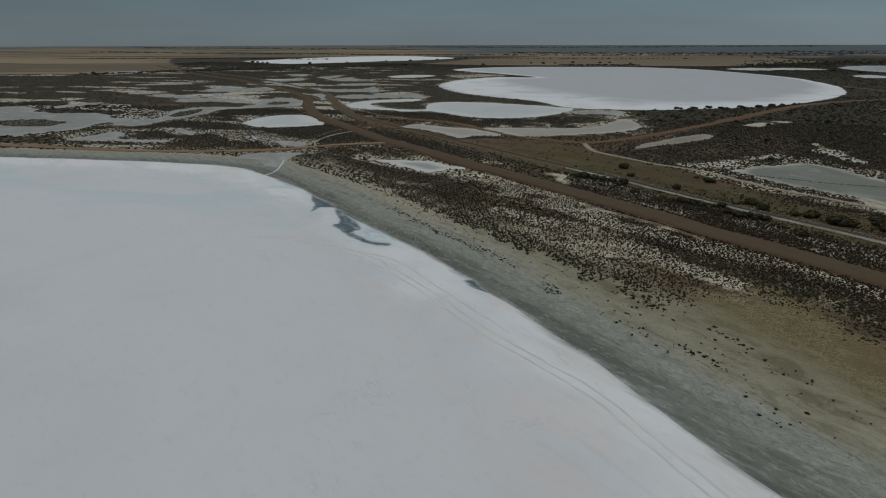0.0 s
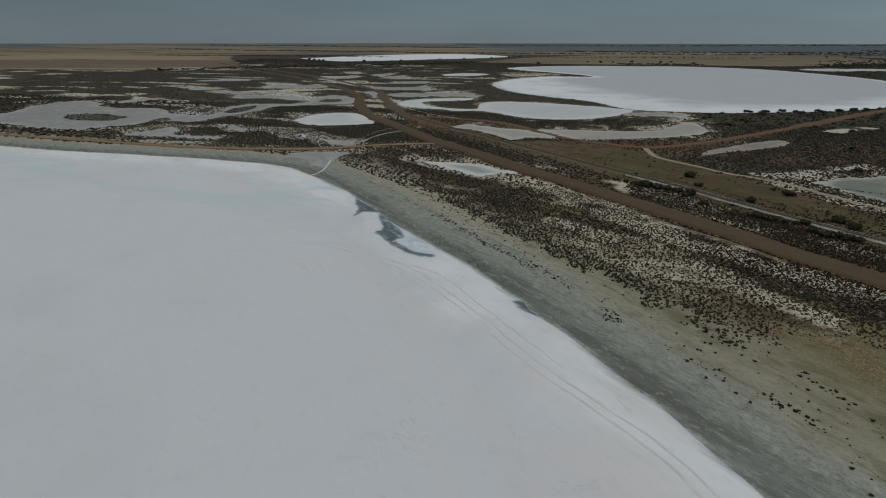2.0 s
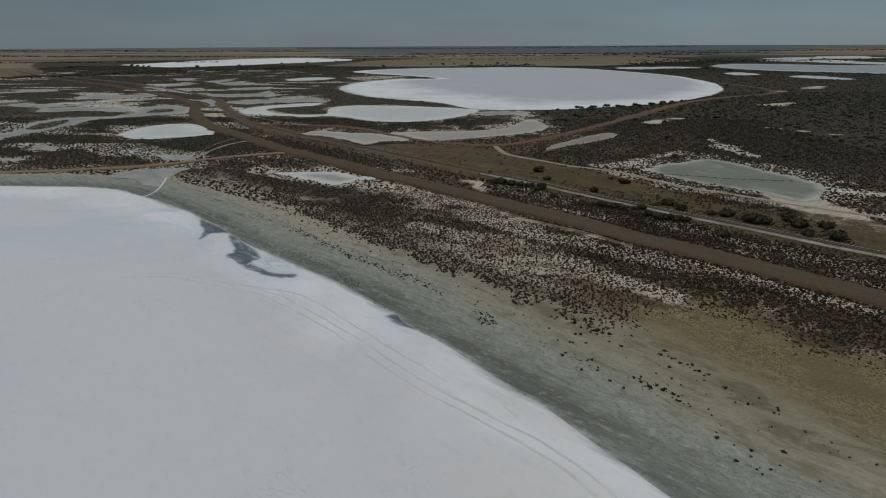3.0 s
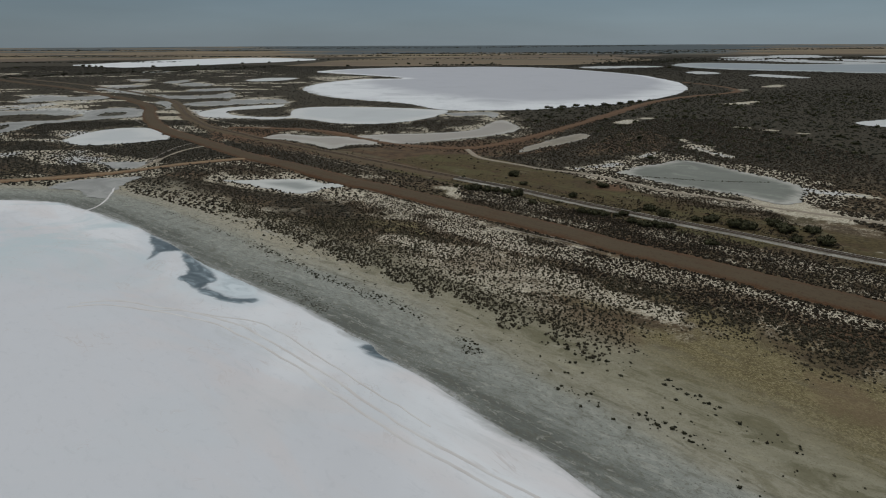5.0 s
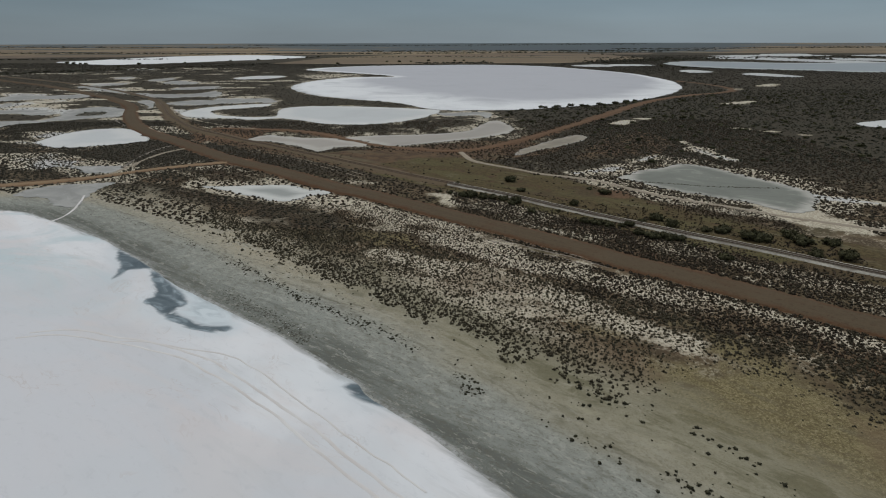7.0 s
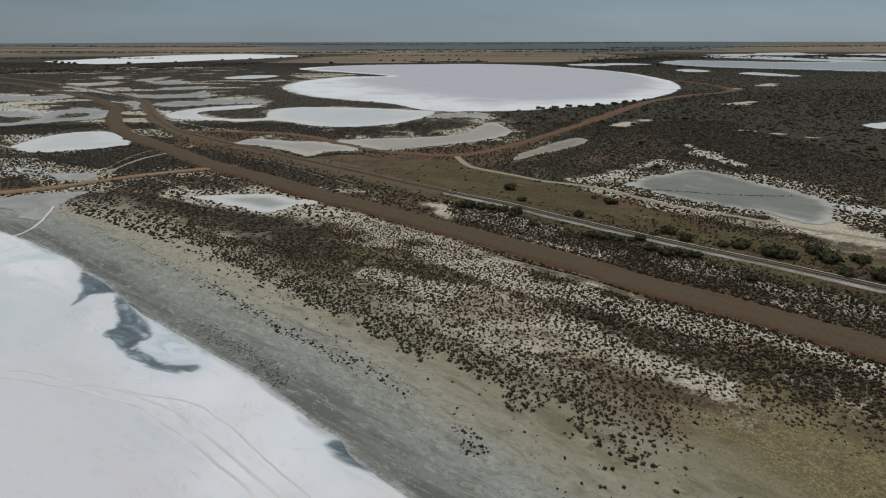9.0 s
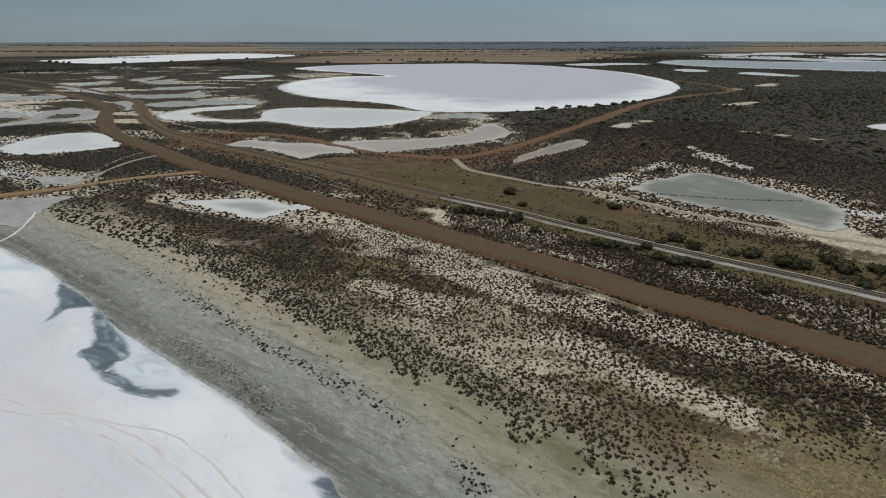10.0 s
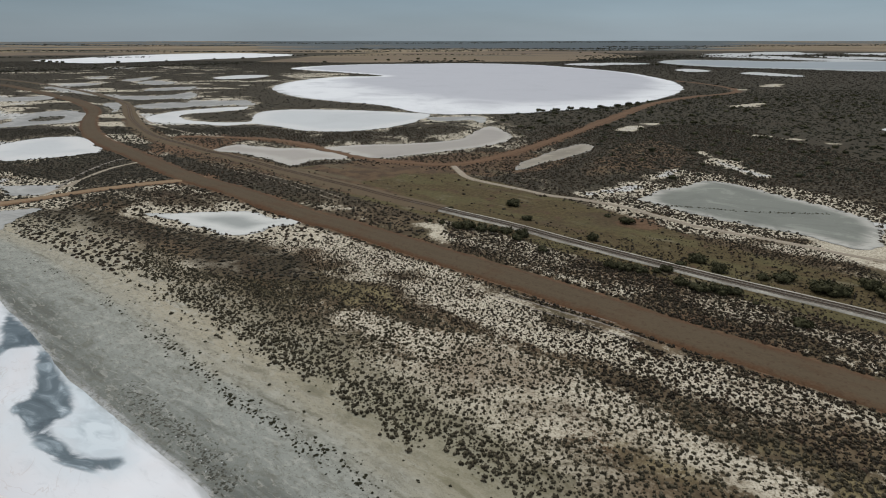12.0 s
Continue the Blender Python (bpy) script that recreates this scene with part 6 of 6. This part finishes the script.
# shrubs strung along the top of the beach, each on its own
rng = np.random.RandomState(5)
shrub_meshes = []
for s in range(6):
    tv, tf = tufted(120 + s, 8, 40)
    me = bpy.data.meshes.new("shore_shrub")
    me.from_pydata([tuple(p) for p in tv], [], [tuple(t) for t in tf])
    me.materials.append(MAT_SHRUB)
    shrub_meshes.append(me)
def beach_row(px, py):
    c = cover(px, py)
    d = near_distance(px, py, spline(SHRUB_ROW), False, 30.0) + 1.2 * (rough_noise(px, py, 9, 70) - 0.5)
    up = near_distance(px, py, spline(SHRUB_ROW_UPPER), False, 30.0) + 1.2 * (rough_noise(px, py, 7, 72) - 0.5)
    row = np.exp(-(d / 0.95) ** 2) + 0.9 * np.exp(-(up / 0.8) ** 2) + 0.05 * smooth(c["shore"], 9, 12) * smooth(c["shore"], 25, 18) + 0.20 * smooth(px, -26, -44) * smooth(c["shore"], 13, 17) * smooth(c["shore"], 32, 26)
    return row * smooth(rough_noise(px, py, 5, 71) + 0.12 * smooth(px, 6, 12), 0.36, 0.60)


sx, sy = rng.uniform(-46, 12, 30000), rng.uniform(78, 132, 30000)
keep = np.where(rng.uniform(0, 1, sx.shape) < 0.75 * beach_row(sx, sy))[0]
sz = height_at(sx, sy)
for i in keep[:290]:
    ob = new("shore_shrub", shrub_meshes[i % 6])
    r = 0.08 + 0.20 * rng.uniform(0, 1) ** 2
    ob.matrix_basis = pose(sx[i], sy[i], sz[i] - 0.03, 0, 0, rng.uniform(0, 360)) @ Matrix.Diagonal((r * rng.uniform(0.8, 1.3), r, r * rng.uniform(0.7, 1.1), 1))
    tagged(ob, "small dark green samphire shrub on pale mud", "shrub", "shrubs along the beach")
rest = keep[290:]
px, py = rng.uniform(-125, 45, 60000), rng.uniform(40, 178, 60000)
out = (rng.uniform(0, 1, px.shape) < 0.75 * beach_row(px, py)) & ~((px > -46) & (px < 12) & (py > 78) & (py < 132))
px, py = np.concatenate([sx[rest], px[out]]), np.concatenate([sy[rest], py[out]])
ob = scatter("shore_scrub", px, py, (0.08 + 0.20 * rng.uniform(0, 1, px.shape) ** 2) * (1 + 0.5 * smooth(px, 2, 14)), CLUMPS_NEAR, MAT_SHRUB, tall=1.1)
tagged(ob, "small dark samphire shrubs strewn along the beach", "scrub", kind="stuff")
# a strip of dried algae and churned mud on the beach, with loose salt flakes
MAT_ALGAE = plain_material("dried_algae", (0.060, 0.058, 0.043), (0.110, 0.105, 0.082), 0.3)
MAT_FLAKE = plain_material("salt_flakes", (0.36, 0.35, 0.32), (0.46, 0.45, 0.42), 0.3)
for count, wide, lo, hi, mat, label in ((900, 0.8, 0.08, 0.34, MAT_ALGAE, "strip of dark dried algae on grey mud"), (60, 0.9, 0.06, 0.2, MAT_FLAKE, "loose pale salt flakes among dried algae")):
    u = rng.uniform(0, 1, count)
    c = resample(spline(CHURNED), 0.5)
    i = (u * (len(c) - 1)).astype(int)
    px, py = c[i, 0] + rng.normal(0, wide, count), c[i, 1] + rng.normal(0, wide, count)
    ob = scatter("beach_debris", px, py, rng.uniform(lo, hi, count), CLUMPS_MID, mat, tall=0.28)
    tagged(ob, label, "debris", kind="stuff")
# the row of seedlings across the grey pan
u = rng.uniform(0, 1, 220)
px, py = np.interp(u, (0, 0.3, 0.6, 1), (51.5, 63.3, 75.5, 93.5)), np.interp(u, (0, 0.3, 0.6, 1), (194.3, 190.8, 186.4, 184.0)) + rng.normal(0, 0.35, 220)
ob = scatter("pan_scrub", px, py, rng.uniform(0.1, 0.26, 220), CLUMPS_MID, MAT_SCRUB, sink=-0.32)
tagged(ob, "thin row of dark shrubs across the grey mud pan", "scrub", kind="stuff")


def leafy_crown(seed, lumps, tris, leaf, flat=0.7):
    """A crown of leaf tufts over several overlapping lumps, unit radius, standing on z = 0."""
    rnd = random.Random(seed)
    bm = bmesh.new()
    balls = [(0, 0, 0.42, 0.55)] + [(math.cos(a) * 0.5, math.sin(a) * 0.5, rnd.uniform(0.28, 0.6), rnd.uniform(0.32, 0.5))
                                   for a in (2 * math.pi * (k + rnd.uniform(-0.3, 0.3)) / lumps for k in range(lumps))]
    for bx, by, bz, br in balls:
        core = bmesh.ops.create_icosphere(bm, subdivisions=1, radius=br * 0.82)["verts"]
        for v in core:
            v.co *= 1 + rnd.uniform(-0.15, 0.15)
            v.co = Vector((v.co.x + bx, v.co.y + by, max(0.02, (v.co.z + bz) * flat)))
    for _ in range(tris):
        bx, by, bz, br = rnd.choice(balls)
        d = Vector((rnd.gauss(0, 1), rnd.gauss(0, 1), rnd.gauss(0.25, 0.9))).normalized()
        p = Vector((bx, by, bz)) + d * br * rnd.uniform(0.8, 1.12)
        p.z = max(0.03, p.z * flat)
        t = d.orthogonal().normalized()
        t.rotate(Matrix.Rotation(rnd.uniform(0, 6.3), 3, d))
        u = d.cross(t)
        s = leaf * rnd.uniform(0.6, 1.4)
        tip = d * s * rnd.uniform(0.4, 1.0)
        vs = [bm.verts.new(p + t * s - u * s * 0.5), bm.verts.new(p - t * s - u * s * 0.4), bm.verts.new(p + u * s + tip)]
        bm.faces.new(vs)
    return bm


def stems(seed, count, height, radius, spread):
    """Tapered, leaning limbs from one foot."""
    rnd = random.Random(seed)
    bm = bmesh.new()
    for k in range(count):
        a = 2 * math.pi * k / count + rnd.uniform(-0.4, 0.4)
        bend = spread * rnd.uniform(0.6, 1.2)
        rings = []
        for j in range(4):
            u = j / 3
            cx, cy, cz = math.cos(a) * bend * u ** 1.4, math.sin(a) * bend * u ** 1.4, height * u * rnd.uniform(0.92, 1.05) - 0.05
            rr = radius * (1 - 0.75 * u)
            rings.append([bm.verts.new((cx + rr * math.cos(2 * math.pi * q / 5), cy + rr * math.sin(2 * math.pi * q / 5), cz)) for q in range(5)])
        for lo, hi in zip(rings[:-1], rings[1:]):
            for q in range(5):
                bm.faces.new((lo[q], lo[(q + 1) % 5], hi[(q + 1) % 5], hi[q]))
    return bm


def bush_thing(seed):
    b = new("bush")
    part("crown", leafy_crown(seed, 5, 520, 0.075), MAT_BUSH, b)
    part("stem", stems(seed, 4, 0.45, 0.035, 0.35), MAT_BARK, b)
    return b


BUSHES_GRASS = [(0.8, 190.6, 0.9), (16.7, 192.6, 1.9), (18.3, 180.7, 1.3), (40.9, 177.3, 1.9), (38.0, 182.6, 0.9), (29.9, 166.8, 1.6), (24.6, 161, 0.6), (25.2, 166, 0.6), (42.3, 152.2, 1.1),
                (46.2, 154.1, 1.9), (48, 149.3, 2.0), (54.0, 145.2, 1.3), (57.2, 144.7, 2.2), (60.6, 139.8, 2.2), (62.4, 138.8, 2.3), (69.8, 141, 2.2), (70.2, 136.6, 2.4), (68.2, 129.6, 1.7), (73.6, 128.2, 2.2), (75.6, 136, 2.0)]
BUSHES_RAIL = [(1.7, 175.4, 2.0), (4.2, 174.8, 1.9), (6.8, 173.5, 1.8), (9.4, 173, 1.6), (12.0, 171.9, 1.8), (15.2, 169.4, 1.9), (14.0, 167.4, 1.4), (17.8, 160.6, 1.3), (-4.5, 180.6, 0.8), (-1.8, 178.6, 0.9),
               (28.6, 151.6, 1.6), (31, 150.6, 1.7), (33.4, 149.6, 1.7), (38.3, 149.4, 1.3), (36.4, 148.9, 1.0), (38.4, 143.6, 1.7), (40.6, 141.3, 1.9), (43.4, 140.2, 1.8), (45.6, 139.6, 1.4), (50.0, 128.4, 1.7), (47.2, 135.8, 0.7)]
BUSHES = BUSHES_GRASS + BUSHES_RAIL
templates = [bush_thing(300 + k) for k in range(5)]
for k, (bx, by, br) in enumerate(BUSHES):
    m = pose(bx, by, float(height_at(np.array([bx]), np.array([by]))[0]) - 0.04, 0, 0, (k * 77) % 360) 
    t = templates[k % 5]
    ob = t if k < 5 else copy_thing(t, m)
    ob.matrix_basis = m @ Matrix.Diagonal((br * (1.0 + 0.05 * (k * 7 % 5)), br * (0.9 + 0.06 * (k * 3 % 5)), br * (1.0 + 0.1 * (k * 11 % 4)), 1))
    tagged(ob, "rounded dark green bush beside the railway" if br > 1.0 else "small dark green bush in dry grass", "bush", "bushes along the railway")


def tree_thing(seed):
    t = new("tree")
    part("trunk", stems(seed, 3, 0.75, 0.035, 0.30), MAT_BARK, t)
    bm = leafy_crown(seed, 6, 520, 0.085, 0.80)
    bmesh.ops.translate(bm, vec=(0, 0, 0.26), verts=bm.verts)
    part("crown", bm, MAT_BUSH, t)
    return t


TREES_LAKE = [(61.9, 391.5), (63.4, 394.1), (65.6, 392.4), (70.6, 393.5), (72.5, 390.8), (75, 395.2), (80.2, 393), (83.4, 397.7), (90.5, 398.2), (92.3, 395.9), (102.6, 405.6), (104.5, 407.5), (106.8, 406.9), (109.4, 410), (116.2, 411.1), (118.4, 413.5), (125.3, 418.9), (127.5, 421.5), (136, 428), (83.6, 327.2), (76.4, 311.9), (129, 332.6)]
TREES_FAR = [(-726, 1196), (-741, 1200), (-709, 1190), (-680, 1160), (-567, 1138), (-517, 1225), (-460, 1330), (-417, 1390), (-388, 1420), (-372, 1490), (-350, 1600), (-330, 1660), (-105, 1250), (39, 1280), (-78, 1230), (-55, 1260), (60, 1310), (-18, 1290), (101, 1270), (275, 1700), (494, 1900), (533, 1880), (572, 1890), (-192, 1148), (-816, 1114), (-551, 1036), (370, 978), (380, 915)]
TREES = TREES_LAKE + TREES_FAR
trees = [tree_thing(400 + k) for k in range(4)]
for k, (bx, by) in enumerate(TREES):
    z = float(height_at(np.array([bx]), np.array([by]))[0]) - 0.1
    size = (0.7 + 1.5 * ((k * 37) % 10) / 10) if by < 450 else 2.4 + 1.6 * ((k * 53) % 10) / 10
    m = pose(bx, by, z, 0, 0, (k * 61) % 360)
    ob = trees[k] if k < 4 else copy_thing(trees[k % 4], m)
    ob.matrix_basis = m @ Matrix.Diagonal((size * 1.15, size * 1.15, size * (1.0 if by < 450 else 1.1), 1))
    tagged(ob, "low spreading tree on the lake bank" if by < 450 else "lone dark tree on the far flats", "tree", "trees on the flats")

# belts of far woodland
for k, (x0, y0, x1, y1, wide, count) in enumerate((
        (-700, 690, -330, 1150, 20, 300), (-1500, 1500, -700, 1560, 26, 300), (330, 1230, 640, 1450, 40, 420), (-360, 1640, 300, 1760, 16, 90), (-40, 1190, 110, 1200, 10, 70),
        (400, 1500, 1500, 1560, 60, 500), (-900, 2150, 200, 2250, 30, 300), (250, 2300, 900, 2350, 20, 160), (-2200, 2250, -1000, 2300, 30, 300), (-300, 2650, 1200, 2600, 60, 500),
        (-2600, 3000, -900, 3200, 50, 400), (900, 2900, 2600, 2700, 50, 400), (-1200, 3700, 1400, 3900, 80, 600))):
    rng = np.random.RandomState(500 + k)
    u = rng.uniform(0, 1, count)
    bx, by = x0 + (x1 - x0) * u + rng.normal(0, wide * 0.5, count), y0 + (y1 - y0) * u + rng.normal(0, wide, count)
    ob = scatter("woodland_belt", bx, by, rng.uniform(1.8, 4.2, count) * (1.0 if y0 < 2000 else 1.5), CLUMPS_FAR, MAT_WOOD, sink=0.2)
    tagged(ob, "dark belt of distant eucalypt woodland", "woodland", kind="stuff")
